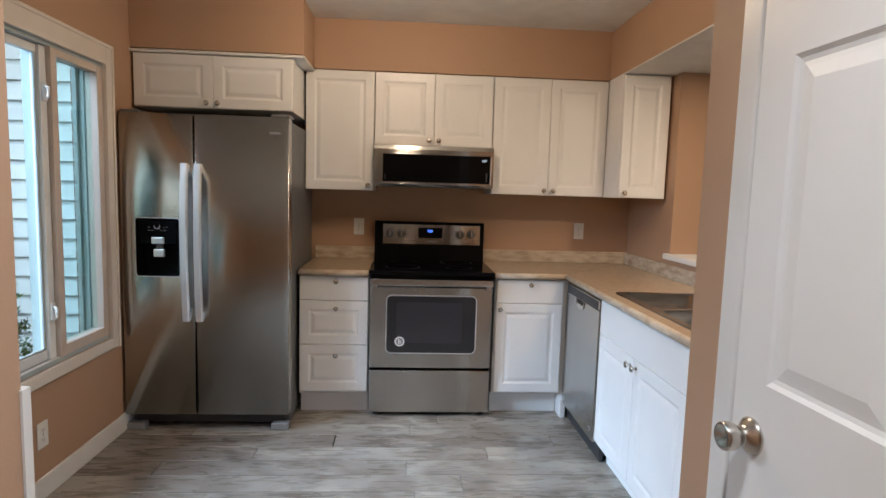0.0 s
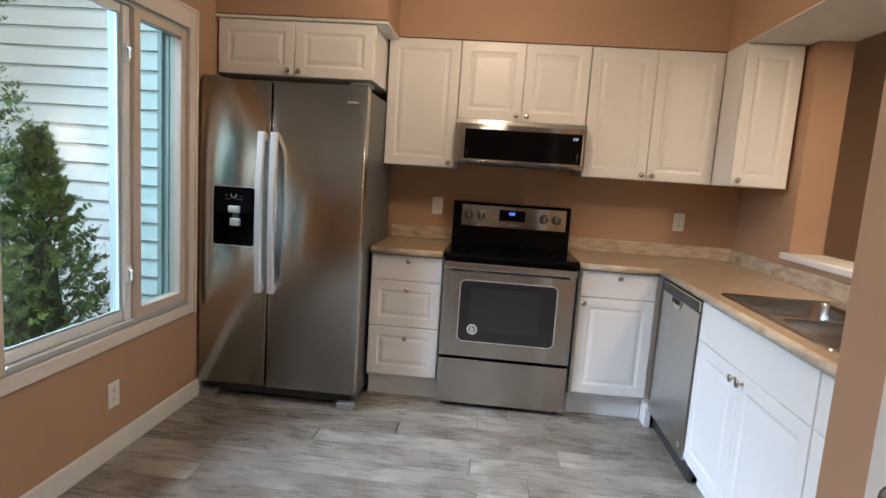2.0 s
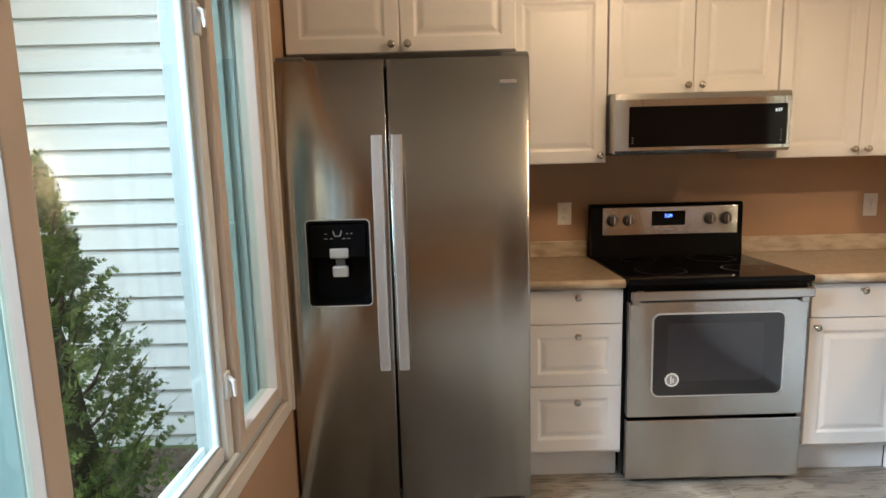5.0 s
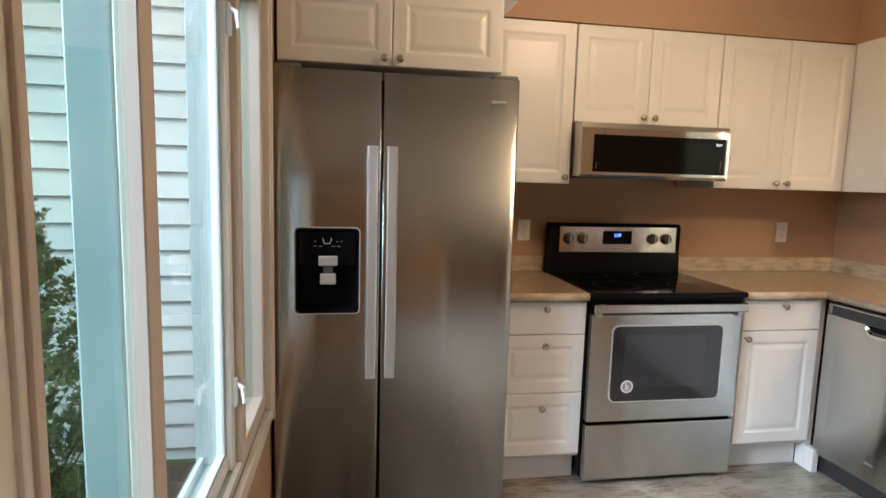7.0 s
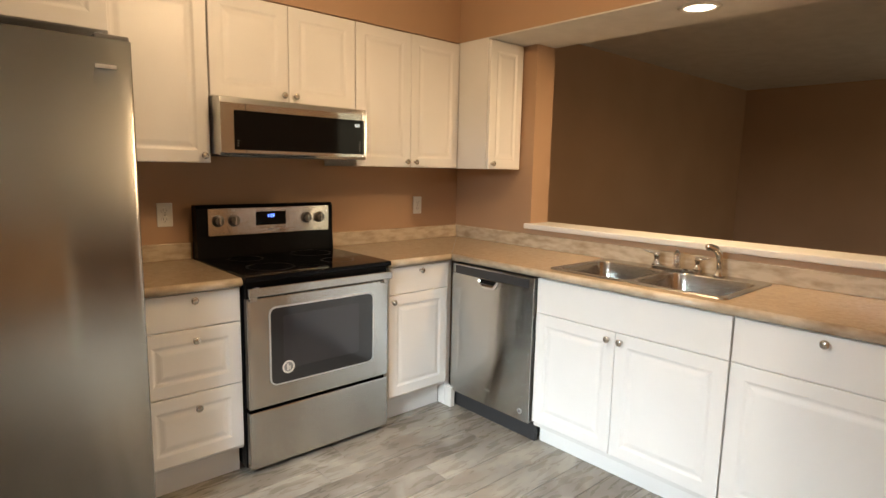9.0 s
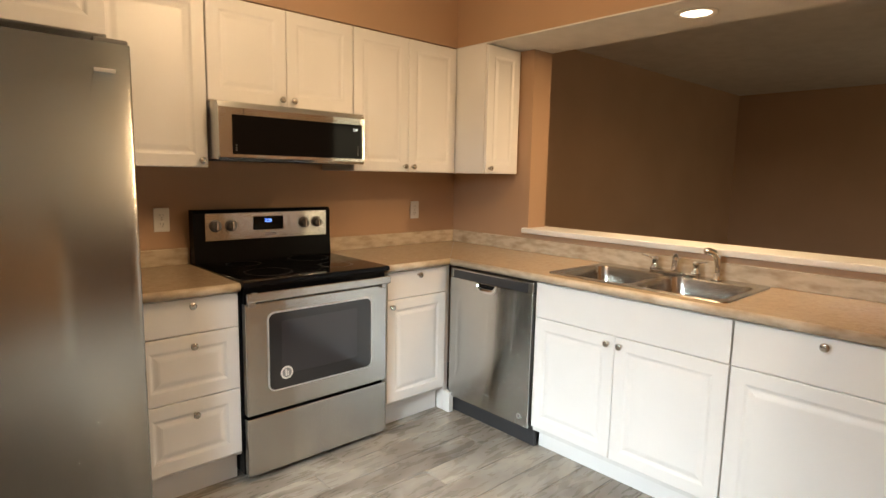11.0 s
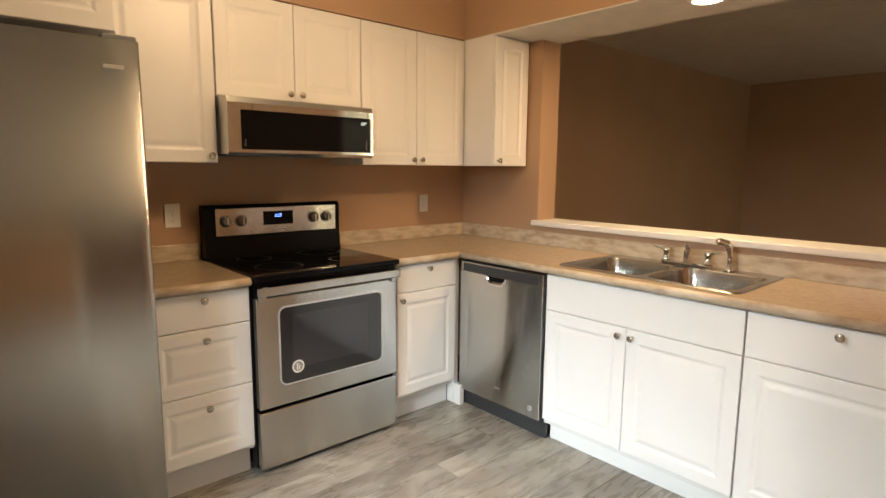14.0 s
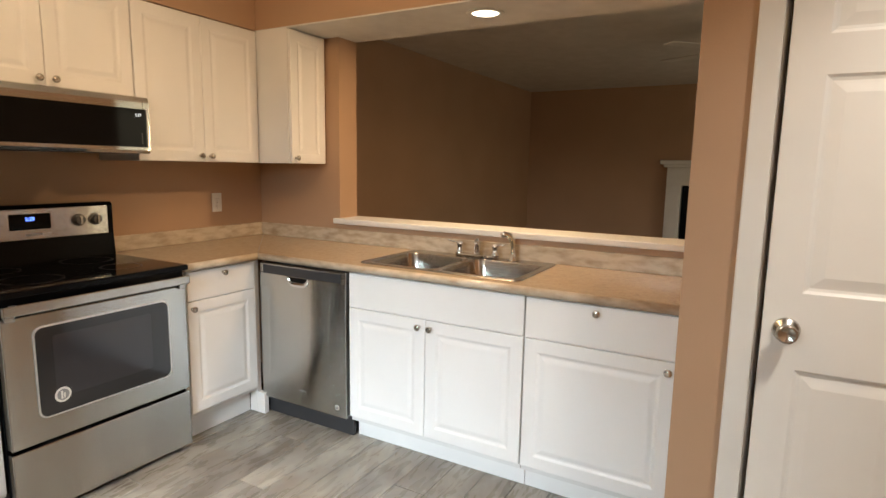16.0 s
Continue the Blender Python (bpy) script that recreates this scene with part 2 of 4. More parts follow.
def leaf_mat():
    m = bpy.data.materials.new("cedar_foliage")
    m.use_nodes = True
    n, l = m.node_tree.nodes, m.node_tree.links
    b = n["Principled BSDF"]
    geo = n.new("ShaderNodeNewGeometry")
    r = n.new("ShaderNodeValToRGB")
    e = r.color_ramp.elements
    e[0].color, e[1].color = (0.032, 0.062, 0.015, 1), (0.27, 0.32, 0.078, 1)
    k = e.new(0.55)
    k.color = (0.105, 0.165, 0.040, 1)
    clump = n.new("ShaderNodeTexNoise")
    clump.inputs["Scale"].default_value, clump.inputs["Detail"].default_value = 11, 2
    l.new(geo.outputs["Position"], clump.inputs["Vector"])
    spread = n.new("ShaderNodeMapRange")
    spread.inputs["From Min"].default_value, spread.inputs["From Max"].default_value = 0.32, 0.68
    l.new(clump.outputs[0], spread.inputs[0])
    both = n.new("ShaderNodeMix")
    both.inputs["Factor"].default_value = 0.45
    l.new(spread.outputs[0], both.inputs["A"])
    l.new(geo.outputs["Random Per Island"], both.inputs["B"])
    l.new(both.outputs["Result"], r.inputs[0])
    l.new(r.outputs[0], b.inputs["Base Color"])
    b.inputs["Roughness"].default_value = 0.5
    return m


LEAF = leaf_mat()

# mesh helpers ---------------------------------------------------------------


def finish(name, bm, material, smooth=False):
    bmesh.ops.recalc_face_normals(bm, faces=bm.faces)
    me = bpy.data.meshes.new(name)
    bm.to_mesh(me)
    bm.free()
    me.materials.append(material)
    if smooth:
        me.polygons.foreach_set("use_smooth", [True] * len(me.polygons))
    return me


def part(name, bm, material, parent, label="", smooth=False):
    ob = new(name, bm if isinstance(bm, bpy.types.Mesh) else finish(name, bm, material, smooth))
    ob.parent = parent
    return tagged(ob, label)


def thing(name, label, category, m=None, group="", kind=""):
    ob = new(name)
    ob.empty_display_size = 0.1
    ob.matrix_world = m or Matrix()
    return tagged(ob, label, category, group, kind)


def solo(name, bm, material, label="", category="", kind="", smooth=False):
    return tagged(new(name, finish(name, bm, material, smooth)), label, category, "", kind)


def add_box(bm, x0, y0, z0, x1, y1, z1, bevel=0.0, seg=2):
    r = bmesh.ops.create_cube(bm, size=1)
    bmesh.ops.transform(bm, verts=r["verts"], matrix=Matrix.LocRotScale(((x0 + x1) / 2, (y0 + y1) / 2, (z0 + z1) / 2), None, (abs(x1 - x0), abs(y1 - y0), abs(z1 - z0))))
    if bevel:
        edges = list({e for v in r["verts"] for e in v.link_edges})
        bmesh.ops.bevel(bm, geom=edges, offset=bevel, segments=seg, affect="EDGES", profile=0.5)
    return bm


def box(x0, y0, z0, x1, y1, z1, bevel=0.0, seg=2):
    return add_box(bmesh.new(), x0, y0, z0, x1, y1, z1, bevel, seg)


def boxes(*rows, bevel=0.0):
    bm = bmesh.new()
    for r in rows:
        add_box(bm, *r, bevel)
    return bm


def add_lathe(bm, profile, m=Matrix(), seg=20):
    """Turn (radius, height) pairs round z, then place by m."""
    rings = []
    for r, z in profile:
        if r < 1e-5:
            rings.append([bm.verts.new(m @ Vector((0, 0, z)))])
        else:
            rings.append([bm.verts.new(m @ Vector((r * math.cos(a), r * math.sin(a), z))) for a in (2 * math.pi * i / seg for i in range(seg))])
    for a, b in zip(rings, rings[1:]):
        for i in range(seg):
            j = (i + 1) % seg
            if len(a) == 1 and len(b) == 1:
                continue
            if len(a) == 1:
                bm.faces.new((a[0], b[i], b[j]))
            elif len(b) == 1:
                bm.faces.new((a[i], a[j], b[0]))
            else:
                bm.faces.new((a[i], a[j], b[j], b[i]))
    for ring in (rings[0], rings[-1]):
        if len(ring) > 1:
            bm.faces.new(ring)
    return bm


def lathe(profile, m=Matrix(), seg=20):
    return add_lathe(bmesh.new(), profile, m, seg)


def add_tube(bm, points, radii, seg=12, flat=1.0):
    """A round bar through the points; radii one number or one for each."""
    pts = [Vector(p) for p in points]
    if not isinstance(radii, (list, tuple)):
        radii = [radii] * len(pts)
    rings, up = [], Vector((0.03, 0.02, 1))
    for i, p in enumerate(pts):
        d = (pts[min(i + 1, len(pts) - 1)] - pts[max(i - 1, 0)]).normalized()
        ref = up if abs(d.z) < 0.9 else Vector((1, 0.02, 0.03))
        s = d.cross(ref).normalized()
        u = s.cross(d).normalized()
        rings.append([bm.verts.new(p + radii[i] * (math.cos(a) * s + flat * math.sin(a) * u)) for a in (2 * math.pi * k / seg for k in range(seg))])
    for a, b in zip(rings, rings[1:]):
        for i in range(seg):
            j = (i + 1) % seg
            bm.faces.new((a[i], a[j], b[j], b[i]))
    bm.faces.new(rings[0])
    bm.faces.new(rings[-1])
    return bm


def tube(points, radii, seg=12, flat=1.0):
    return add_tube(bmesh.new(), points, radii, seg, flat)


FACE_SOUTH = Matrix()
FACE_WEST = Matrix.Rotation(radians(-90), 4, "Z")
OUT = Matrix.Rotation(radians(90), 4, "X")  # lathe axis z -> -y


def rounded(w, h, r, seg=6):
    """Outline of a rounded rectangle from (0, 0) to (w, h)."""
    pts = []
    for cx, cz, a0 in ((w - r, r, -90), (w - r, h - r, 0), (r, h - r, 90), (r, r, 180)):
        for i in range(seg + 1):
            a = radians(a0 + 90 * i / seg)
            pts.append((cx + r * math.cos(a), cz + r * math.sin(a)))
    return pts


def rings_mesh(outlines, cap_back=True):
    """Nested outlines of (x, y, z), front ring last; the last is filled."""
    bm = bmesh.new()
    rings = [[bm.verts.new(p) for p in o] for o in outlines]
    k = len(rings[0])
    for a, b in zip(rings, rings[1:]):
        for i in range(k):
            j = (i + 1) % k
            bm.faces.new((a[i], a[j], b[j], b[i]))
    bm.faces.new(rings[-1])
    if cap_back:
        bm.faces.new(rings[0])
    return bm


def panel_front(w, h, thick=0.019, border=0.056, panel=True):
    """A pressed cabinet front, standing at y = 0 and facing -y; panel: with a raised field."""
    def rect(i, y):
        return [(i, y, i), (w - i, y, i), (w - i, y, h - i), (i, y, h - i)]
    o = [rect(0.0, 0), rect(0.0, -thick + 0.004), rect(0.0012, -thick + 0.0012), rect(0.004, -thick)]
    if panel:
        b = min(border, 0.30 * min(w, h))
        o += [rect(b - 0.003, -thick), rect(b + 0.002, -thick + 0.0016), rect(b + 0.007, -thick + 0.0040), rect(b + 0.012, -thick + 0.0050), rect(b + 0.017, -thick + 0.0046),
              rect(b + 0.030, -thick + 0.0014), rect(b + 0.037, -thick + 0.0004)]
    return rings_mesh(o)


KNOB = [(0.0, 0.0), (0.008, 0.0), (0.008, 0.002), (0.0055, 0.004), (0.0055, 0.013), (0.010, 0.016), (0.0148, 0.020), (0.0155, 0.0235), (0.0135, 0.027), (0.008, 0.0292), (0.0, 0.030)]
knob_mesh = finish("knob", lathe(KNOB, OUT, 18), NICKEL, True)


def front(parent, name, x0, z0, x1, z1, y, panel=True, knob=None):
    x0, z0, x1, z1 = x0 - 0.0006, z0 - 0.0009, x1 + 0.0006, z1 + 0.0009
    ob = part(name, panel_front(x1 - x0, z1 - z0, panel=panel), CAB, parent)
    ob.location = (x0, y, z0)
    if knob:
        k = part("knob", knob_mesh, NICKEL, ob, "round satin nickel knob")
        k.location = (knob[0] - x0, -0.019, knob[1] - z0)
    return ob


def text_mesh(name, body, size, material):
    cu = bpy.data.curves.new(name, "FONT")
    cu.body, cu.size, cu.extrude = body, size, 0.0004
    tmp = new("text_source", cu)
    bpy.context.view_layer.update()
    me = bpy.data.meshes.new_from_object(tmp.evaluated_get(bpy.context.evaluated_depsgraph_get()))
    bpy.data.objects.remove(tmp)
    bpy.data.curves.remove(cu)
    me.materials.clear()
    me.materials.append(material)
    return me


# the setting ----------------------------------------------------------------
XW, XE, YS, H = -1.345, 1.83, -3.29, 2.45
HALL_W, HALL_E, HALL_S = -0.26, 0.88, -5.6
SOF = 2.14
END = -2.776   # end of the worktop run
OPN = -0.685    # north edge of the pass-through
FARX, FARS = 6.85, -5.2


def structure(name, bm, material, label, category="wall"):
    return solo(name, bm, material, label, category, "structure")


structure("wall_north", box(XW - 0.2, 0.0, -0.2, FARX + 0.15, 0.14, H + 0.15), WALL, "tan painted back wall behind the cabinets")
WB, WT, WN, WS = 0.560, 1.995, -0.965, -2.445
structure("wall_west", boxes((XW - 0.123, -0.002, -0.2, XW, WN, H + 0.15), (XW - 0.123, WN, -0.2, XW, WS, WB), (XW - 0.123, WN, WT, XW, WS, H + 0.15), (XW - 0.123, WS, -0.2, XW, YS - 0.12, H + 0.15)), WALL, "tan painted outer wall with a wide window")
structure("wall_south", box(XW + 0.001, YS - 0.12, -0.02, HALL_W, YS, H), WALL, "tan painted wall beside the hall")
structure("wall_hall_west", box(HALL_W - 0.12, HALL_S, -0.02, HALL_W - 0.001, YS - 0.12, H), WALL, "tan painted hall wall")
structure("wall_hall_south", box(HALL_W - 0.12, HALL_S - 0.12, -0.02, HALL_E + 0.12, HALL_S, H), WALL, "tan painted wall that closes the hall")
DN, DS, DT = -2.978, -3.765, 2.04
structure("wall_hall_east", boxes((HALL_E, END - 0.002, -0.02, HALL_E + 0.12, DN, H), (HALL_E, DN, DT, HALL_E + 0.12, DS, H), (HALL_E, DS, -0.02, HALL_E + 0.12, HALL_S, H)), WALL, "tan painted wall with a closet door")
structure("wall_counter_end", box(HALL_E + 0.12, END - 0.12, -0.02, 2.0, END, H), WALL, "tan painted wall at the worktop's end")
structure("wall_closet_back", boxes((HALL_E + 0.12, DS - 0.12, -0.02, 1.9, DS - 0.02, H), (1.78, DS - 0.02, -0.02, 1.9, END - 0.12, H)), WALL, "plain closet walls behind the door")
structure("wall_east", boxes((XE, -0.001, -0.02, 2.0, OPN, H), (XE, OPN, -0.02, 2.0, END, 1.015)), WALL, "tan painted wall with a wide pass-through opening")
structure("soffit_back", boxes((-0.385, -0.33, SOF + 0.002, 1.52, -0.001, H)), WALL, "tan painted soffit above the wall cabinets", "soffit")
structure("soffit_fridge", boxes((XW + 0.001, -0.68, SOF + 0.002, -0.386, -0.001, H)), WALL, "deeper tan soffit above the refrigerator", "soffit")
structure("soffit_east", box(1.52, -0.001, SOF + 0.004, 2.0, END, H), WALL, "tan painted beam above the pass-through", "soffit")
structure("soffit_underside", boxes((1.522, -0.003, SOF - 0.004, 1.999, END + 0.002, SOF + 0.0035)), CEIL, "white underside of the beam", "soffit")
structure("ceiling", boxes((XW - 0.16, HALL_S - 0.12, H, FARX + 0.15, 0.0, H + 0.15)), CEIL, "white lightly textured ceiling", "ceiling")
# living room beyond the pass-through
structure("wall_living_east", box(FARX, FARS, -0.02, FARX + 0.14, 0.0, H), WALL, "tan wall of the far room with a fireplace")
structure("wall_living_south", boxes((2.0, FARS - 0.14, -0.02, 3.4, FARS, H), (3.4, FARS - 0.14, -0.02, 5.4, FARS, 0.7), (3.4, FARS - 0.14, 2.1, 5.4, FARS, H), (5.4, FARS - 0.14, -0.02, FARX + 0.14, FARS, H)), WALL, "tan wall of the far room with an added, unseen window opening")
structure("wall_living_west", box(1.9, FARS, -0.02, 2.0, END - 0.12, H), WALL, "tan wall of the far room")
structure("floor_living", box(2.0, FARS, -0.12, FARX, -0.001, 0.0), CARPET, "beige carpet of the far room", "floor")
baseboard = structure("baseboard", boxes((XW, -0.70, 0.0, XW + 0.014, YS + 0.001, 0.098), (XW + 0.0145, YS, 0.0, HALL_W - 0.014, YS + 0.014, 0.098), bevel=0.004), TRIM, "white painted wooden baseboard", "baseboard")

# pass-through sill
structure("sill_shelf", boxes((1.795, OPN + 0.028, 1.020, 2.035, END + 0.001, 1.053), bevel=0.006), TRIM, "white painted ledge of the pass-through", "ledge")

# corner guard on the wall beside the hall
bm = boxes((HALL_W - 0.060, YS + 0.0005, 0.0, HALL_W + 0.0003, YS + 0.012, 1.12), (HALL_W + 0.0005, YS - 0.004, 0.0, HALL_W + 0.004, YS + 0.012, 1.12))
solo("corner_guard", bm, TRIM, "narrow white corner guard on the hall wall", "corner guard")

# floor: sub-floor sheet, planks are laid last
floor = structure("floor", boxes((XW - 0.1, YS - 0.05, -0.12, XE + 0.1, 0.02, -0.006), (HALL_W - 0.05, HALL_S, -0.12, HALL_E + 0.9, YS - 0.05, -0.006)), SHADOW, "grey-brown wood-look plank floor", "floor")

# window -----------------------------------------------------------------------
win = thing("window_1", "white three-part vinyl sliding window with wooden casing", "window", kind="structure")
CW = 0.062   # width of the side casing
part("casing", boxes((XW, WN, WB - 0.057, XW + 0.018, WN + CW, WT + 0.087), (XW, WS - CW, WB - 0.057, XW + 0.018, WS, WT + 0.087),
                     (XW, WN, WT, XW + 0.0185, WS, WT + 0.087), (XW, WN, WB - 0.057, XW + 0.0185, WS, WB), bevel=0.004), CASING, win, "white painted wooden casing")
part("back_band", boxes((XW + 0.001, WN + CW - 0.014, WB - 0.060, XW + 0.026, WN + CW + 0.004, WT + 0.091), (XW + 0.001, WS - CW - 0.004, WB - 0.060, XW + 0.026, WS - CW + 0.014, WT + 0.091),
                        (XW + 0.001, WN + CW - 0.014, WT + 0.073, XW + 0.0255, WS - CW + 0.014, WT + 0.091), bevel=0.004), CASING, win)
part("inner_moulding", boxes((XW + 0.001, WN - 0.012, WB, XW + 0.024, WN + 0.010, WT), (XW + 0.001, WS - 0.012, WB, XW + 0.024, WS + 0.014, WT),
                             (XW + 0.001, WN - 0.012, WT - 0.014, XW + 0.0235, WS + 0.014, WT + 0.012), bevel=0.003), CASING, win)
XO = XW - 0.125   # outer face of the window unit
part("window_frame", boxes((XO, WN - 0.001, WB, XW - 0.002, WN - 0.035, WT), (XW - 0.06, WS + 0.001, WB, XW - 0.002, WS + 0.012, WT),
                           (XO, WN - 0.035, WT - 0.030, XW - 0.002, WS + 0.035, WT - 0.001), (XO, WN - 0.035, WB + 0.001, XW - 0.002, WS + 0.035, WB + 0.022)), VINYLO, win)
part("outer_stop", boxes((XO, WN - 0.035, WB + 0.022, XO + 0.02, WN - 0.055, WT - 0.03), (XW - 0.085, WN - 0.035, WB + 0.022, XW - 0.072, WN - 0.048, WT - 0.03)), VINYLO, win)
part("sill_track", boxes((XW - 0.115, -2.080, WB + 0.022, XW - 0.104, -1.36, WB + 0.044), (XW - 0.066, -2.080, WB + 0.022, XW - 0.058, -1.36, WB + 0.032), (XW - 0.016, -2.080, WB + 0.022, XW - 0.003, -1.394, WB + 0.028)), VINYL, win)


def fixed_unit(y0, y1, m0, m1, fwd=None):
    """A fixed side pane: flush stiles and rails with the glass set in them."""
    f, b = (XW + 0.003, XW - 0.055) if fwd is None else (XW + fwd, XW - 0.002)
    g = XW - 0.034 if fwd is None else XW + 0.006
    u = part("side_pane_frame", boxes((b, y0, WB + 0.022, f, y0 + m0, WT - 0.03), (b, y1 - m1, WB + 0.022, f, y1, WT - 0.03),
                                      (b, y0 + m0, WB + 0.022, f - 0.001, y1 - m1, WB + 0.073), (b, y0 + m0, WT - 0.065, f - 0.001, y1 - m1, WT - 0.03), bevel=0.003), FRAME_SHADED, win)
    p = part("pane", box(g, y0 + m0 - 0.004, WB + 0.069, g + 0.005, y1 - m1 + 0.004, WT - 0.061), PANEG, u)
    p.visible_shadow = False


fixed_unit(-1.392, WN - 0.0125, 0.042, 0.048)
fixed_unit(WS + 0.001, -2.120, 0.016, 0.050, 0.030)
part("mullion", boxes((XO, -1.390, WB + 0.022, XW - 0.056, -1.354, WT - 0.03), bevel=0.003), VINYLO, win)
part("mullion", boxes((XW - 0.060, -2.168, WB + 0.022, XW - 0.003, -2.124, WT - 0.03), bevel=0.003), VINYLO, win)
# sliding middle sash with its two catches
mid = part("sliding_sash", boxes((XW - 0.060, -1.437, WB + 0.024, XW - 0.018, -1.394, WT - 0.032), (XW - 0.060, -2.080, WB + 0.024, XW - 0.030, -2.060, WT - 0.032),
                                 (XW - 0.060, -2.060, WB + 0.024, XW - 0.030, -1.437, WB + 0.070), (XW - 0.060, -2.060, WT - 0.068, XW - 0.030, -1.437, WT - 0.032), bevel=0.003), VINYL, win)
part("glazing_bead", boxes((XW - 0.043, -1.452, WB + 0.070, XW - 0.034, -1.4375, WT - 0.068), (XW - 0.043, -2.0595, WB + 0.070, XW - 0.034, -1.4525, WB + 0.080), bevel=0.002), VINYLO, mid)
g = part("pane", box(XW - 0.049, -2.062, WB + 0.067, XW - 0.044, -1.434, WT - 0.065), PANE, mid)
g.visible_shadow = False
for z in (0.80, 1.768):
    bm = boxes((XW - 0.019, -1.432, z - 0.04, XW - 0.006, -1.404, z + 0.04), bevel=0.005)
    add_tube(bm, [(XW - 0.008, -1.420, z + 0.025), (XW + 0.010, -1.428, z + 0.015), (XW + 0.014, -1.436, z - 0.025)], [0.007, 0.007, 0.004], 8)
    part("catch", bm, VINYL, mid, "white plastic sash catch")

# garden -----------------------------------------------------------------------
GZ = -0.25
structure("ground", boxes((-400, -400, GZ - 0.4, 400, 400, GZ)), GRASS, "lawn that reaches the horizon", "ground")
structure("planting_bed", boxes((-4.2, -3.6, GZ - 0.02, XW - 0.18, 0.22, GZ + 0.03)), MULCH, "brown mulch bed below the window", "ground")
structure("foundation_wall", boxes((XW - 0.2, -8, GZ - 0.1, XW - 0.161, 0.27, -0.201), (-0.2, -8, GZ - 0.1, 7, -5.75, -0.13)), MORTAR, "grey concrete foundation", "wall")
wing = thing("neighbour_wing", "white vinyl lap siding wall beside the garden", "wall", kind="structure")
YW = 0.30
part("wall_core", box(-7.5, YW + 0.02, GZ, -1.0, YW + 0.2, 4.6), VINYL, wing)
LAP = 0.142
lap_bm = bmesh.new()
vs = [lap_bm.verts.new(p) for p in ((-7.5, 0, 0), (-1.56, 0, 0), (-1.56, 0.032, LAP + 0.014), (-7.5, 0.032, LAP + 0.014), (-7.5, 0.036, -0.004), (-1.56, 0.036, -0.004))]
lap_bm.faces.new((vs[0], vs[1], vs[2], vs[3]))
lap_bm.faces.new((vs[0], vs[4], vs[5], vs[1]))
lap_me = finish("siding_board", lap_bm, SIDING)
for i in range(34):
    ob = part("siding_board", lap_me, SIDING, wing)
    ob.location = (0, YW - 0.002, GZ + 0.08 + i * LAP)
part("corner_board", box(-1.575, YW - 0.03, GZ, -1.545, YW + 0.02, 4.6, 0.004), VINYL, wing, "narrow white corner strip")
veneer = thing("brick_veneer", "red brick outer face of the house wall", "wall", kind="structure")
VX = XW - 0.126
part("mortar_bed", boxes((VX - 0.032, -0.962, GZ, VX, YW, 4.4), (VX - 0.032, -8, GZ, VX, -2.385, 4.4), (VX - 0.032, -2.385, GZ, VX, -0.962, WB - 0.03), (VX - 0.032, -2.385, WT + 0.03, VX, -0.962, 4.4)), MORTAR, veneer)
brick_me = finish("brick", box(0.0, 0.004, 0.004, 0.036, 0.196, 0.058, 0.003, 1), BRICK)
half_me = finish("brick", box(0.0, 0.004, 0.004, 0.036, 0.096, 0.058, 0.003, 1), BRICK)
for i in range(40):
    z = GZ + 0.1 + 0.066 * i
    for me, y in (((brick_me, -0.970), (brick_me, -0.770)) if i % 2 else ((half_me, -0.970), (brick_me, -0.870))):
        part("brick", me, BRICK, veneer).location = (VX - 0.036, y, z)
# bare twig against the siding
bm = tube([(-1.570, -0.72, GZ), (-1.580, -0.72, 0.2), (-1.605, -0.71, 0.7), (-1.655, -0.70, 1.12)], [0.007, 0.006, 0.004, 0.0015], 6)
add_tube(bm, [(-1.580, -0.72, 0.2), (-1.575, -0.74, 0.40), (-1.590, -0.75, 0.62)], [0.004, 0.003, 0.0015], 6)
solo("bare_shrub", bm, BARK, "thin bare branch of a shrub beside the siding", "shrub")


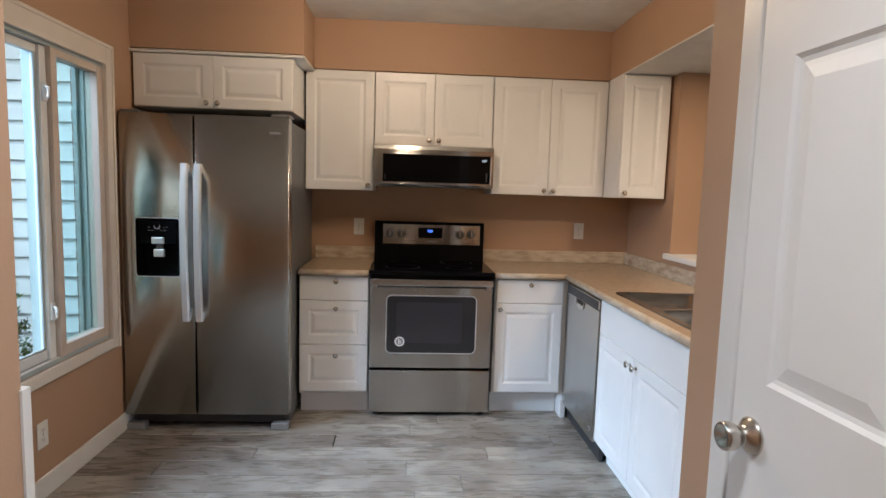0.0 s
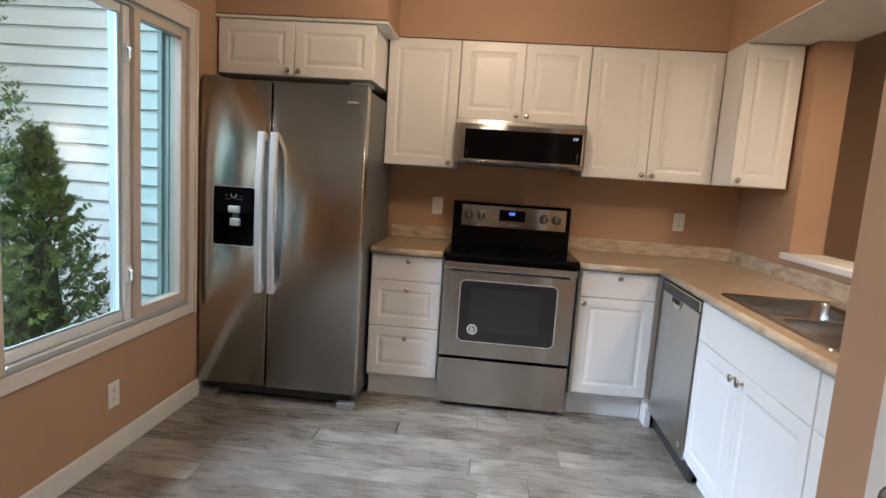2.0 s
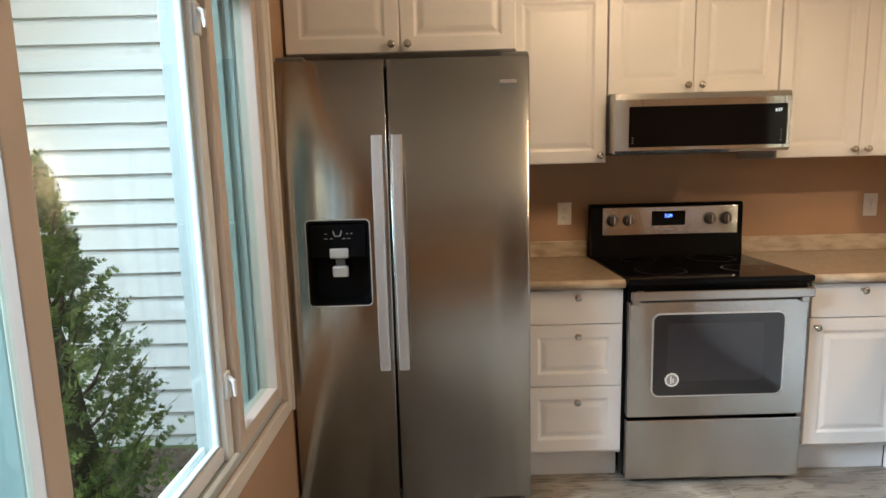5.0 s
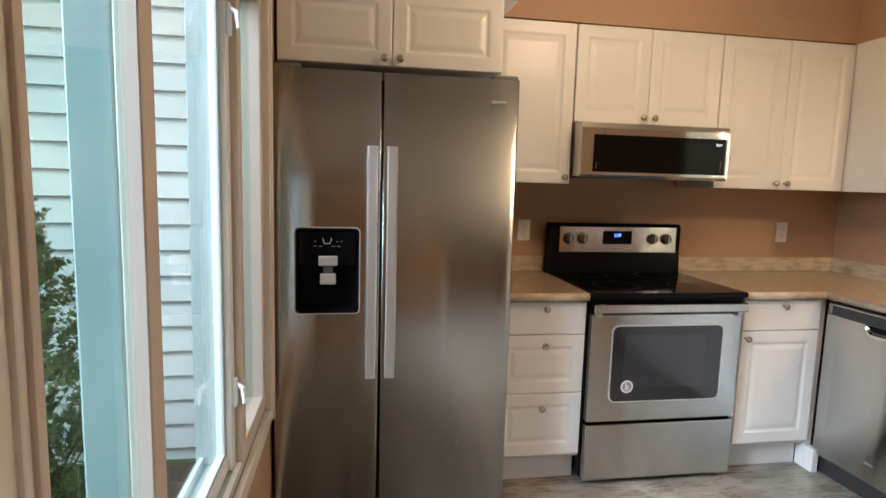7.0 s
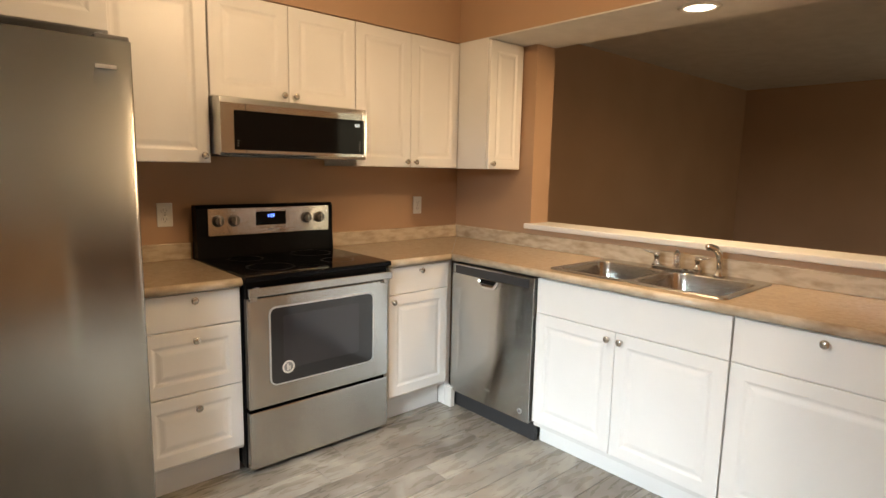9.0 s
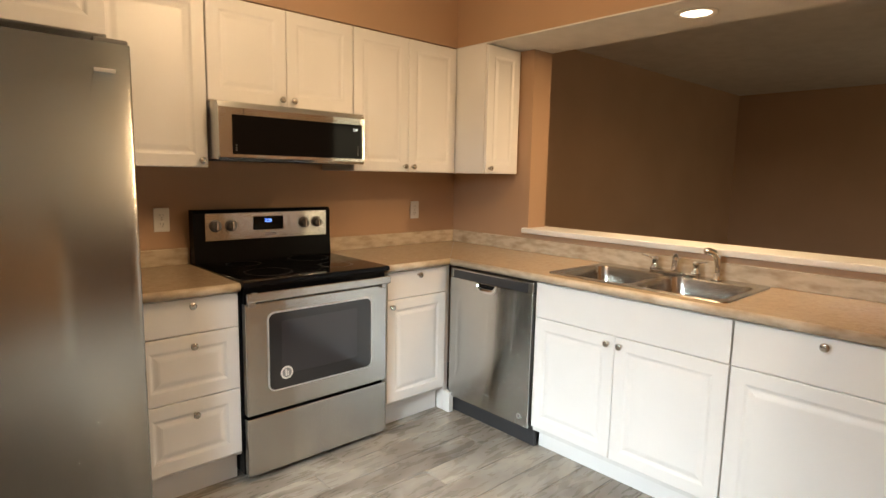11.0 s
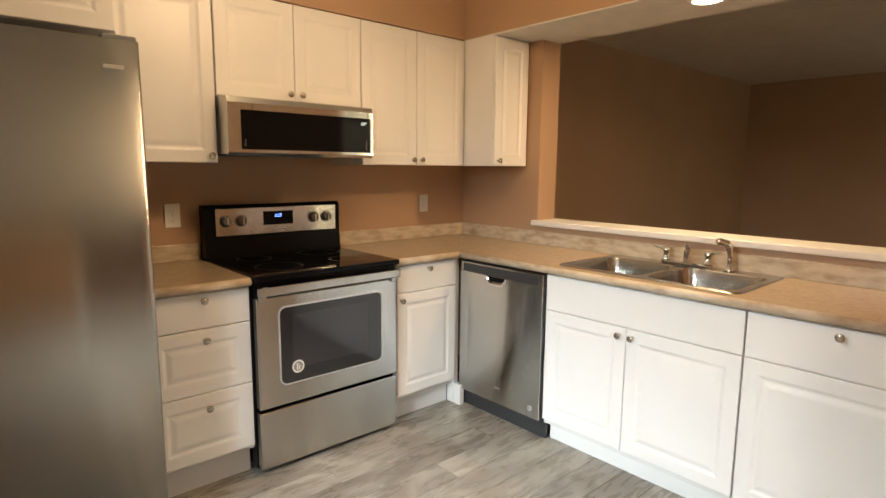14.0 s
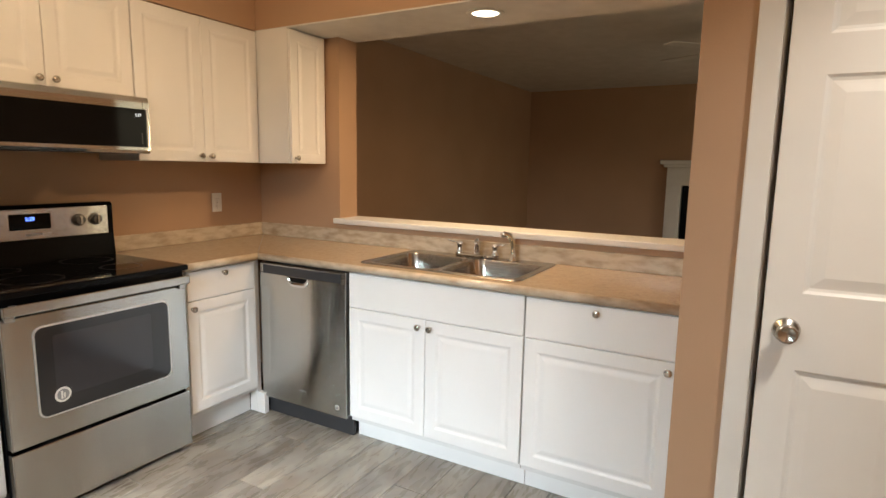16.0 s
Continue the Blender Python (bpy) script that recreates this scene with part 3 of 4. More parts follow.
def cedar(x, y, height, radius, seed, label):
    rng = np.random.default_rng(seed)
    t = thing("cedar_tree", label, "tree", pose(x, y, GZ))
    part("trunk", tube([(0, 0, 0), (0.01, 0, height * 0.4), (0, 0.01, height * 0.94)], [0.032, 0.022, 0.005], 8), BARK, t)
    bm = bmesh.new()
    for k in range(46):
        a, z = rng.uniform(0, 6.28), rng.uniform(0.06, 0.9) * height
        r = radius * (1 - z / height) ** 0.72 * rng.uniform(0.6, 0.9)
        add_tube(bm, [(0, 0, z), (0.6 * r * math.cos(a), 0.6 * r * math.sin(a), z + 0.10), (r * math.cos(a), r * math.sin(a), z + 0.26)], [0.010, 0.006, 0.002], 5)
    part("limbs", bm, BARK, t)
    # sprays of flat scale foliage, standing outward and up
    verts, faces = [], []
    for _ in range(int(1750 * radius * height)):
        u = rng.uniform(0, 1) ** 0.9
        z = height * (0.07 + 0.93 * u)
        a = rng.uniform(0, 2 * math.pi)
        lump = 1 + 0.17 * math.sin(5 * a + 7 * z + seed) + 0.14 * math.sin(3 * a - 11 * z) + 0.10 * math.sin(17 * z + 9 * a)
        rmax = radius * lump * (1 - u) ** 0.72 * (0.66 + 0.34 * min(1, z / 0.5)) * (0.62 + 0.38 * min(1, max(0, (0.98 - u) / 0.36))) + 0.012
        r = rmax * (1 - 0.5 * rng.uniform(0, 1) ** 2.0)
        stem = np.array((r * math.cos(a), r * math.sin(a), z))
        turn = a + rng.normal(0, 0.5)
        out = np.array((math.cos(turn), math.sin(turn), rng.uniform(0.25, 1.5)))
        out /= np.linalg.norm(out)
        flat = np.cross(out, rng.normal(0, 1, 3))
        flat /= np.linalg.norm(flat) + 1e-6
        length = rng.uniform(0.06, 0.13) * (0.55 + 0.45 * min(1, rmax / 0.2))
        # a frond: side sprays in pairs along the stem, shorter towards the tip, each of three scale lobes
        for k in range(7):
            f = k / 6
            at = stem + out * length * (f - 0.35) + rng.normal(0, 0.004, 3)
            for lateral in ((-1, 1) if k < 6 else (0,)):
                d0 = out * 0.75 + flat * 0.8 * lateral + rng.normal(0, 0.16, 3)
                d0 /= np.linalg.norm(d0)
                across = np.cross(d0, np.cross(out, flat))
                size = rng.uniform(0.019, 0.034) * (1.15 - 0.45 * f)
                for off in (-0.5, 0.0, 0.5):
                    d = d0 * math.cos(off) + across * math.sin(off)
                    w = np.cross(d, np.cross(out, flat)) * size * 0.12
                    L = size * (1.0 if off == 0 else 0.72)
                    i = len(verts)
                    verts += [tuple(at), tuple(at + d * L * 0.55 + w), tuple(at + d * L), tuple(at + d * L * 0.55 - w)]
                    faces.append((i, i + 1, i + 2, i + 3))
    me = bpy.data.meshes.new("foliage")
    me.from_pydata(verts, [], faces)
    me.materials.append(LEAF)
    part("foliage", me, LEAF, t)
    # solid core coloured dark for the crown's inner shade, so that it is not see-through
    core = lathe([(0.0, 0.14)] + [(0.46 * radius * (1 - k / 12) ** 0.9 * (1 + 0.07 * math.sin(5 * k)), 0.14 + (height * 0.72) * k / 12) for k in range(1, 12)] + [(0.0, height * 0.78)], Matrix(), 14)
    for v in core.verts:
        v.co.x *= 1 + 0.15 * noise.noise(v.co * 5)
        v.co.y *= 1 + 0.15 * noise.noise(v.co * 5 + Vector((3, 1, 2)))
    part("shade_core", core, mat("crown_shade", (0.018, 0.026, 0.010), 0.95, col2=(0.05, 0.05, 0.02), scale=25, bump=1, bscale=50), t)
    return t


cedar(-2.13, -1.02, 1.68, 0.42, 3, "small bushy green cedar in the mulch bed")
cedar(-2.58, -1.36, 3.7, 0.62, 8, "tall green cedar close to the window")

# wall cabinets ------------------------------------------------------------------


def cabinet(name, label, category, m, w, z0, z1, d, fronts, toe=0.0, group="", low=None):
    """Carcass from (0, 0) to (w, -d) with fronts (kind, x0, z0, x1, z1, panel, knob)."""
    c = thing(name, label, category, m, group)
    rows = [(0.001, -d, z0 + toe, w - 0.001, -0.004, low or z1)]
    if low:
        rows += [(0.001, -d, low, w - 0.001, -d + 0.018, z1), (0.001, -d + 0.018, low, 0.019, -0.004, z1), (w - 0.019, -d + 0.018, low, w - 0.001, -0.004, z1)]
    part("carcass", boxes(*rows), BOX, c)
    if toe:
        part("toe_kick", box(0.001, -d + 0.055, 0.0, w - 0.001, -d + 0.07, z0 + toe + 0.002), CAB, c)
    for kind, x0, a, x1, b, pan, kn in fronts:
        front(c, kind, x0, a, x1, b, -d - 0.001, pan, kn)
    return c


UB, UT = 1.385, SOF - 0.002
GU = "wall cabinets"
GB = "base cabinets"
cabinet("wall_cabinet", "white raised-panel wall cabinet with a single door", "cabinet", pose(-0.436, 0, 0), 0.434, UB, UT, 0.315,
        [("door", 0.003, UB + 0.002, 0.431, UT - 0.004, True, (0.400, UB + 0.032))], group=GU)
cabinet("wall_cabinet", "short white two-door wall cabinet above the microwave", "cabinet", pose(0.0, 0, 0), 0.762, 1.682, UT, 0.315,
        [("door", 0.003, 1.686, 0.379, UT - 0.004, True, (0.350, 1.715)), ("door", 0.383, 1.686, 0.759, UT - 0.004, True, (0.412, 1.715))], group=GU)
cabinet("wall_cabinet", "white raised-panel two-door wall cabinet", "cabinet", pose(0.764, 0, 0), 0.752, UB, UT, 0.315,
        [("door", 0.003, UB + 0.002, 0.374, UT - 0.004, True, (0.345, UB + 0.032)), ("door", 0.378, UB + 0.002, 0.749, UT - 0.004, True, (0.407, UB + 0.032))], group=GU)
c = cabinet("wall_cabinet", "narrow white corner wall cabinet with plain side panel", "cabinet", pose(1.520, 0, 0), 0.300, UB, UT, 0.575,
            [("door", 0.003, UB + 0.002, 0.288, UT - 0.012, True, (0.030, UB + 0.032))], group=GU)
part("side_panel", boxes((-0.003, -0.575, UB, 0.0005, -0.337, UT), bevel=0.001), CAB, c)
c = cabinet("wall_cabinet", "shallow white two-door cabinet above the refrigerator", "cabinet", pose(-1.335, 0, 0), 0.885, 1.822, 2.118, 0.65,
            [("door", 0.003, 1.824, 0.437, 2.114, True, (0.408, 1.850)), ("door", 0.441, 1.824, 0.882, 2.114, True, (0.470, 1.850))], group=GU)
part("side_panel", boxes((0.8845, -0.65, 1.822, 0.888, -0.337, 2.118), bevel=0.001), CAB, c)
part("crown_strip", boxes((-0.04, -0.685, 2.119, 0.955, -0.332, 2.136), bevel=0.005), TRIM, c, "thin white moulding on top")

# base cabinets --------------------------------------------------------------------
TB, CT = 0.866, 0.906
cabinet("drawer_cabinet", "white base cabinet with three drawers", "cabinet", pose(-0.418, 0, 0), 0.418, 0.0, TB, 0.60,
        [("drawer_front", 0.003, 0.718, 0.413, TB - 0.004, False, (0.222, 0.834)), ("drawer_front", 0.003, 0.445, 0.413, 0.713, True, (0.222, 0.668)),
         ("drawer_front", 0.003, 0.150, 0.413, 0.440, True, (0.222, 0.378))], toe=0.13, group=GB)
c = cabinet("base_cabinet", "white base cabinet with a drawer above one door", "cabinet", pose(0.772, 0, 0), 0.43, 0.0, TB, 0.60,
            [("drawer_front", 0.012, 0.718, 0.427, TB - 0.004, False, (0.220, 0.834)), ("door", 0.012, 0.152, 0.427, 0.713, True, (0.034, 0.680))], toe=0.13, group=GB)
part("corner_filler", boxes((0.430, -0.606, 0.002, 0.462, -0.55, TB), bevel=0.001), CAB, c)
part("corner_block", boxes((0.431, -0.66, 0.002, 0.462, -0.607, 0.12), bevel=0.001), CAB, c)
FX = 1.238   # plane of the east run's carcass fronts


def east(y):
    return Matrix.Translation((FX + 0.60, y, 0)) @ FACE_WEST


cabinet("sink_cabinet", "white sink base cabinet with two doors", "cabinet", east(-1.245), 0.915, 0.0, TB, 0.60,
        [("false_front", 0.003, 0.694, 0.912, TB - 0.004, False, None), ("door", 0.003, 0.128, 0.437, 0.689, True, (0.408, 0.655)), ("door", 0.441, 0.128, 0.912, 0.689, True, (0.470, 0.655))], toe=0.10, group=GB, low=0.68)
cabinet("base_cabinet", "white base cabinet with a wide drawer above one door", "cabinet", east(-2.162), 0.606, 0.0, TB, 0.60,
        [("drawer_front", 0.003, 0.694, 0.590, TB - 0.004, False, (0.293, 0.835)), ("door", 0.003, 0.128, 0.590, 0.689, True, (0.562, 0.655))], toe=0.10, group=GB)

# worktops ---------------------------------------------------------------------------
left_top = thing("worktop", "short beige stone-look laminate worktop beside the range", "worktop")
part("slab", boxes((-0.42, -0.63, TB + 0.002, -0.003, -0.002, CT), bevel=0.001), COUNTER, left_top)
part("front_edge", tube([(-0.42, -0.631, CT - 0.0185), (-0.003, -0.631, CT - 0.0185)], 0.0188, 14), EDGE, left_top, smooth=True)
part("backsplash", boxes((-0.42, -0.021, CT, -0.004, -0.002, CT + 0.082), bevel=0.003), EDGE, left_top)
SX0, SX1, SY0, SY1 = 1.275, 1.785, -1.265, -2.105   # sink rim
top = thing("worktop", "long beige stone-look laminate worktop with a sink cut-out", "worktop")
HX0, HX1, HY0, HY1 = SX0 + 0.02, SX1 - 0.02, SY0 - 0.02, SY1 + 0.02


def slab_with_hole(xs, ys, keep, z0, z1):
    """One slab from the cells of a grid for which keep(i, k) holds."""
    bm = bmesh.new()
    grid = {}

    def v(i, k):
        if (i, k) not in grid:
            grid[i, k] = bm.verts.new((xs[i], ys[k], z0))
        return grid[i, k]
    faces = [bm.faces.new((v(i, k), v(i + 1, k), v(i + 1, k + 1), v(i, k + 1))) for i in range(len(xs) - 1) for k in range(len(ys) - 1) if keep(i, k)]
    r = bmesh.ops.extrude_face_region(bm, geom=faces)
    bmesh.ops.translate(bm, vec=(0, 0, z1 - z0), verts=[e for e in r["geom"] if isinstance(e, bmesh.types.BMVert)])
    return bm


part("slab", slab_with_hole((0.766, 1.2155, HX0, HX1, XE - 0.002), (END + 0.002, HY1, HY0, -0.63, -0.002),
                            lambda i, k: k == 3 or (i > 0 and not (i == 2 and k == 1)), TB + 0.002, CT), COUNTER, top)
part("front_edge", tube([(0.766, -0.631, CT - 0.0185), (1.2154, -0.631, CT - 0.0185)], 0.0188, 14), EDGE, top, smooth=True)
part("front_edge", tube([(1.2152, -0.628, CT - 0.0185), (1.2152, END + 0.002, CT - 0.0185)], 0.0188, 14), EDGE, top, smooth=True)
part("mitre_seam", boxes((0, -0.0008, 0, 0.84, 0.0008, 0.0006)), DARK, top).matrix_local = pose(1.212, -0.632, CT + 0.0001, 0, 0, 45)
part("backsplash", boxes((0.766, -0.021, CT, XE - 0.002, -0.002, CT + 0.082), bevel=0.003), EDGE, top)
part("backsplash", boxes((XE - 0.021, END + 0.002, CT, XE - 0.002, -0.0215, CT + 0.082), bevel=0.003), EDGE, top)

# sink and tap -------------------------------------------------------------------------
sink = thing("sink", "double-bowl stainless steel drop-in sink", "sink", pose(0, 0, CT))


def bowl_mesh(x0, x1, y0, y1, depth):
    outs = []
    for inset, z, r in ((0.0, 0.004, 0.055), (0.004, -0.004, 0.055), (0.012, -depth * 0.5, 0.06), (0.024, -depth + 0.03, 0.065), (0.045, -depth + 0.006, 0.06), (0.08, -depth, 0.05)):
        w, h = x1 - x0 - 2 * inset, y0 - y1 - 2 * inset
        outs.append([(x0 + inset + a, y1 + inset + b, z) for a, b in rounded(w, h, r, 5)])
    return rings_mesh(outs, False)


mid_y = (SY0 + SY1) / 2
B = [(SX0 + 0.03, SX1 - 0.085, SY0 - 0.03, mid_y + 0.014), (SX0 + 0.03, SX1 - 0.085, mid_y - 0.014, SY1 + 0.03)]
rim = bmesh.new()
outer = [rim.verts.new((SX0 + a, SY1 + b, 0.006)) for a, b in rounded(SX1 - SX0, SY0 - SY1, 0.03, 5)]
lip = [rim.verts.new((SX0 - 0.004 + a, SY1 - 0.004 + b, 0.0005)) for a, b in rounded(SX1 - SX0 + 0.008, SY0 - SY1 + 0.008, 0.034, 5)]
for i in range(len(outer)):
    j = (i + 1) % len(outer)
    rim.faces.new((lip[i], lip[j], outer[j], outer[i]))
loops = [outer]
for b in B:
    loops.append([rim.verts.new((b[0] + p, b[3] + q, 0.0045)) for p, q in rounded(b[1] - b[0], b[2] - b[3], 0.055, 5)])
edges = []
for lo in loops:
    for i in range(len(lo)):
        e = rim.edges.get((lo[i], lo[(i + 1) % len(lo)])) or rim.edges.new((lo[i], lo[(i + 1) % len(lo)]))
        edges.append(e)
bmesh.ops.triangle_fill(rim, use_beauty=True, edges=edges)
part("rim", rim, SINKM, sink)
for b in B:
    bw = part("bowl", bowl_mesh(*b, 0.17), SINKM, sink, smooth=True)
    part("drain", lathe([(0.0, -0.168), (0.028, -0.168), (0.042, -0.1655), (0.044, -0.169)], Matrix.Translation(((b[0] + b[1]) / 2, (b[2] + b[3]) / 2, 0)), 18), CHROME, bw)
tap = thing("tap", "chrome two-handle kitchen tap on the sink rim", "tap", pose(1.742, -1.683, CT + 0.006))
part("base_plate", rings_mesh([[(a - 0.026, b - 0.125, z) for a, b in rounded(0.052, 0.25, 0.025, 6)] for z in (0, 0.010)] + [[(a - 0.020, b - 0.119, 0.016) for a, b in rounded(0.040, 0.238, 0.0195, 6)]]), CHROME, tap)
for s in (-1, 1):
    hd = part("handle", lathe([(0.024, 0.012), (0.022, 0.022), (0.015, 0.034), (0.0135, 0.052), (0.018, 0.060), (0.017, 0.070), (0.008, 0.076), (0, 0.077)], Matrix.Translation((0, s * 0.103, 0)), 18), CHROME, tap, smooth=True)
    part("lever", tube([(0, s * 0.106, 0.066), (-0.012, s * 0.132, 0.074), (-0.020, s * 0.165, 0.082)], [0.008, 0.0065, 0.005], 10, 0.6), CHROME, hd, smooth=True)
part("spout", tube([(0, 0, 0.012), (0, 0, 0.05), (-0.004, -0.002, 0.075), (-0.022, -0.010, 0.092), (-0.08, -0.036, 0.100), (-0.15, -0.068, 0.104), (-0.165, -0.075, 0.098), (-0.168, -0.076, 0.086)], [0.019, 0.016, 0.0155, 0.0145, 0.013, 0.0125, 0.013, 0.0135], 14), CHROME, tap, smooth=True)
spr = thing("side_sprayer", "chrome pull-out side sprayer beside the tap", "sprayer", pose(1.742, -1.885, CT + 0.006))
part("holder", lathe([(0.024, 0), (0.023, 0.006), (0.015, 0.012), (0.014, 0.034), (0.0, 0.035)], Matrix(), 16), CHROME, spr, smooth=True)
part("spray_head", tube([(0, 0, 0.03), (0.002, 0, 0.075), (0.0, 0.006, 0.105), (-0.012, 0.018, 0.128), (-0.035, 0.036, 0.136), (-0.045, 0.043, 0.132)], [0.011, 0.014, 0.0165, 0.0165, 0.0165, 0.015], 14), CHROME, spr, smooth=True)

# refrigerator ---------------------------------------------------------------------------
FX0, FX1, FS, FT, FY = -1.330, -0.430, -0.940, 1.764, -0.85
fridge = thing("refrigerator", "stainless steel side-by-side refrigerator with ice dispenser", "refrigerator")
part("case", boxes((FX0 + 0.008, -0.775, 0.03, FX1 - 0.008, -0.06, FT - 0.012), bevel=0.004), GREYC, fridge, "dark grey cabinet body")


def bulged_door(x0, x1, z0, z1, hole=None):
    """A door with a softly bowed front; hole: (x0, z0, x1, z1) left open."""
    n = 14
    xs = sorted(set([x0 + (x1 - x0) * i / n for i in range(n + 1)] + [x0 + 0.004, x0 + 0.008, x1 - 0.008, x1 - 0.004] + ([hole[0], hole[2]] if hole else [])))
    zs = sorted({z0, z1} | ({hole[1], hole[3]} if hole else set()))

    def yf(x):
        u = (x - x0) / (x1 - x0) * 2 - 1
        edge = max(0.0, abs(u) - 0.965) / 0.035
        return FY - 0.0015 * (1 - u * u) - 0.0065 + 0.0025 * edge ** 2
    bm = bmesh.new()
    fr = {(i, k): bm.verts.new((x, yf(x), z)) for i, x in enumerate(xs) for k, z in enumerate(zs)}
    bk = {(i, k): bm.verts.new((x, FY + 0.062, z)) for i, x in enumerate(xs) for k, z in enumerate(zs)}
    nx, nz = len(xs) - 1, len(zs) - 1
    for i in range(nx):
        for k in range(nz):
            inside = hole and hole[0] - 1e-6 <= xs[i] and xs[i + 1] <= hole[2] + 1e-6 and hole[1] - 1e-6 <= zs[k] and zs[k + 1] <= hole[3] + 1e-6
            if not inside:
                bm.faces.new((fr[i, k], fr[i + 1, k], fr[i + 1, k + 1], fr[i, k + 1]))
            bm.faces.new((bk[i, k], bk[i, k + 1], bk[i + 1, k + 1], bk[i + 1, k]))
        for k in (0, nz):
            bm.faces.new((fr[i, k], fr[i + 1, k], bk[i + 1, k], bk[i, k]))
    for k in range(nz):
        for i in (0, nx):
            bm.faces.new((fr[i, k], fr[i, k + 1], bk[i, k + 1], bk[i, k]))
    me = finish("door", bm, STEEL)
    for p in me.polygons:
        p.use_smooth = p.normal.y < -0.5
    return me


DISP = (-1.245, 0.887, -1.024, 1.195)
d1 = part("freezer_door", bulged_door(FX0, FS - 0.003, 0.095, FT, DISP), STEEL, fridge, "narrow brushed steel freezer door")
d2 = part("fridge_door", bulged_door(FS + 0.003, FX1, 0.095, FT), STEEL, fridge, "wide brushed steel door")
part("door_gasket", boxes((FX0 + 0.012, FY + 0.0625, 0.10, FX1 - 0.012, -0.7755, FT - 0.02)), DARK, fridge)
part("base_grille", boxes((FX0 + 0.03, FY + 0.05, 0.028, FX1 - 0.03, FY + 0.075, 0.092), bevel=0.004), DARK, fridge, "black plastic base grille")
for x in (FX0 + 0.05, FX1 - 0.05):
    part("foot", boxes((x - 0.05, FY + 0.0, 0.0, x + 0.05, FY + 0.05, 0.040), bevel=0.006), INK, fridge)
    part("hinge_cover", boxes((x - 0.05, FY + 0.01, FT + 0.001, x + 0.05, -0.72, FT + 0.018), bevel=0.006), GREYC, fridge)
for s, door in ((-1, d1), (1, d2)):
    hx = FS + s * 0.0355
    pts = []
    for i in range(13):
        u = i / 12
        pts.append((hx, FY - 0.046 - 0.022 * math.sin(math.pi * u), 0.640 + 0.860 * u))
    bm = bmesh.new()
    rings = []
    for p in pts:
        rings.append([bm.verts.new((p[0] + a, p[1] + b, p[2])) for a, b in ((-0.019, 0.010), (-0.019, -0.004), (-0.013, -0.011), (0.013, -0.011), (0.019, -0.004), (0.019, 0.010))])
    for a, b in zip(rings, rings[1:]):
        for i in range(6):
            bm.faces.new((a[i], a[(i + 1) % 6], b[(i + 1) % 6], b[i]))
    bm.faces.new(rings[0])
    bm.faces.new(rings[-1])
    for z in (0.665, 1.475):
        add_box(bm, hx - 0.014, FY - 0.045, z - 0.02, hx + 0.014, FY - 0.001, z + 0.02, 0.003)
    part("handle", bm, BRIGHT, door, "long bright steel bar handle")
# dispenser
w, h = DISP[2] - DISP[0], DISP[3] - DISP[1]


def disp(ins, y, r):
    return [(DISP[0] + ins + a, y, DISP[1] + ins + b) for a, b in rounded(w - 2 * ins, h - 2 * ins, r, 5)]


part("dispenser_frame", rings_mesh([disp(0.03, FY + 0.055, 0.02), disp(0.006, FY + 0.055, 0.02)] + [disp(-0.005, FY - 0.009, 0.016), disp(-0.005, FY - 0.0135, 0.016), disp(-0.001, FY - 0.0155, 0.015), disp(0.004, FY - 0.0150, 0.013), disp(0.005, FY - 0.006, 0.013), disp(0.016, FY + 0.045, 0.02)]), BLACK, d1, "black dispenser recess")
part("dispenser_rim", rings_mesh([disp(-0.0085, FY - 0.0075, 0.019), disp(-0.0085, FY - 0.0125, 0.019), disp(-0.0070, FY - 0.0140, 0.018), disp(-0.0050, FY - 0.0136, 0.016), disp(-0.0050, FY + 0.0500, 0.016), disp(0.0300, FY + 0.0540, 0.02)], False), BRIGHT, d1, "thin silver dispenser rim")
part("control_panel", boxes((DISP[0] + 0.008, FY - 0.013, 1.062, DISP[2] - 0.008, FY + 0.03, DISP[3] - 0.008), bevel=0.003), BLACKG, d1, "glossy black touch panel")
part("ice_chute", boxes((-1.168, FY - 0.018, 1.060, -1.098, FY + 0.01, 1.098), bevel=0.006), BRIGHT, d1, "silver ice chute")
part("paddle", boxes((-1.162, FY - 0.006, 0.988, -1.104, FY + 0.012, 1.030), bevel=0.005), BRIGHT, d1, "silver dispenser paddle")
part("paddle_arm", boxes((-1.150, FY + 0.002, 1.030, -1.116, FY + 0.02, 1.060), bevel=0.003), GREYC, d1)
cup = bmesh.new()
for a, b in (((-1.152, 1.163), (-1.146, 1.143)), ((-1.146, 1.143), (-1.126, 1.143)), ((-1.126, 1.143), (-1.120, 1.163))):
    add_tube(cup, [(a[0], FY - 0.0138, a[1]), (b[0], FY - 0.0138, b[1])], 0.0013, 6)
part("cup_icon", cup, PALE, d1)
for x in (-1.185, -1.165, -1.120, -1.100):
    part("panel_mark", box(x, FY - 0.0145, 1.132, x + 0.012, FY - 0.0128, 1.1345), INK, d1)
for x in (-1.183, -1.104, -1.088):
    part("panel_mark", box(x, FY - 0.0145, 1.150, x + 0.008, FY - 0.0128, 1.1525), INK, d1)
part("badge", boxes((-0.535, FY - 0.0105, 1.672, -0.475, FY - 0.0035, 1.684), bevel=0.001), BRIGHT, d2)

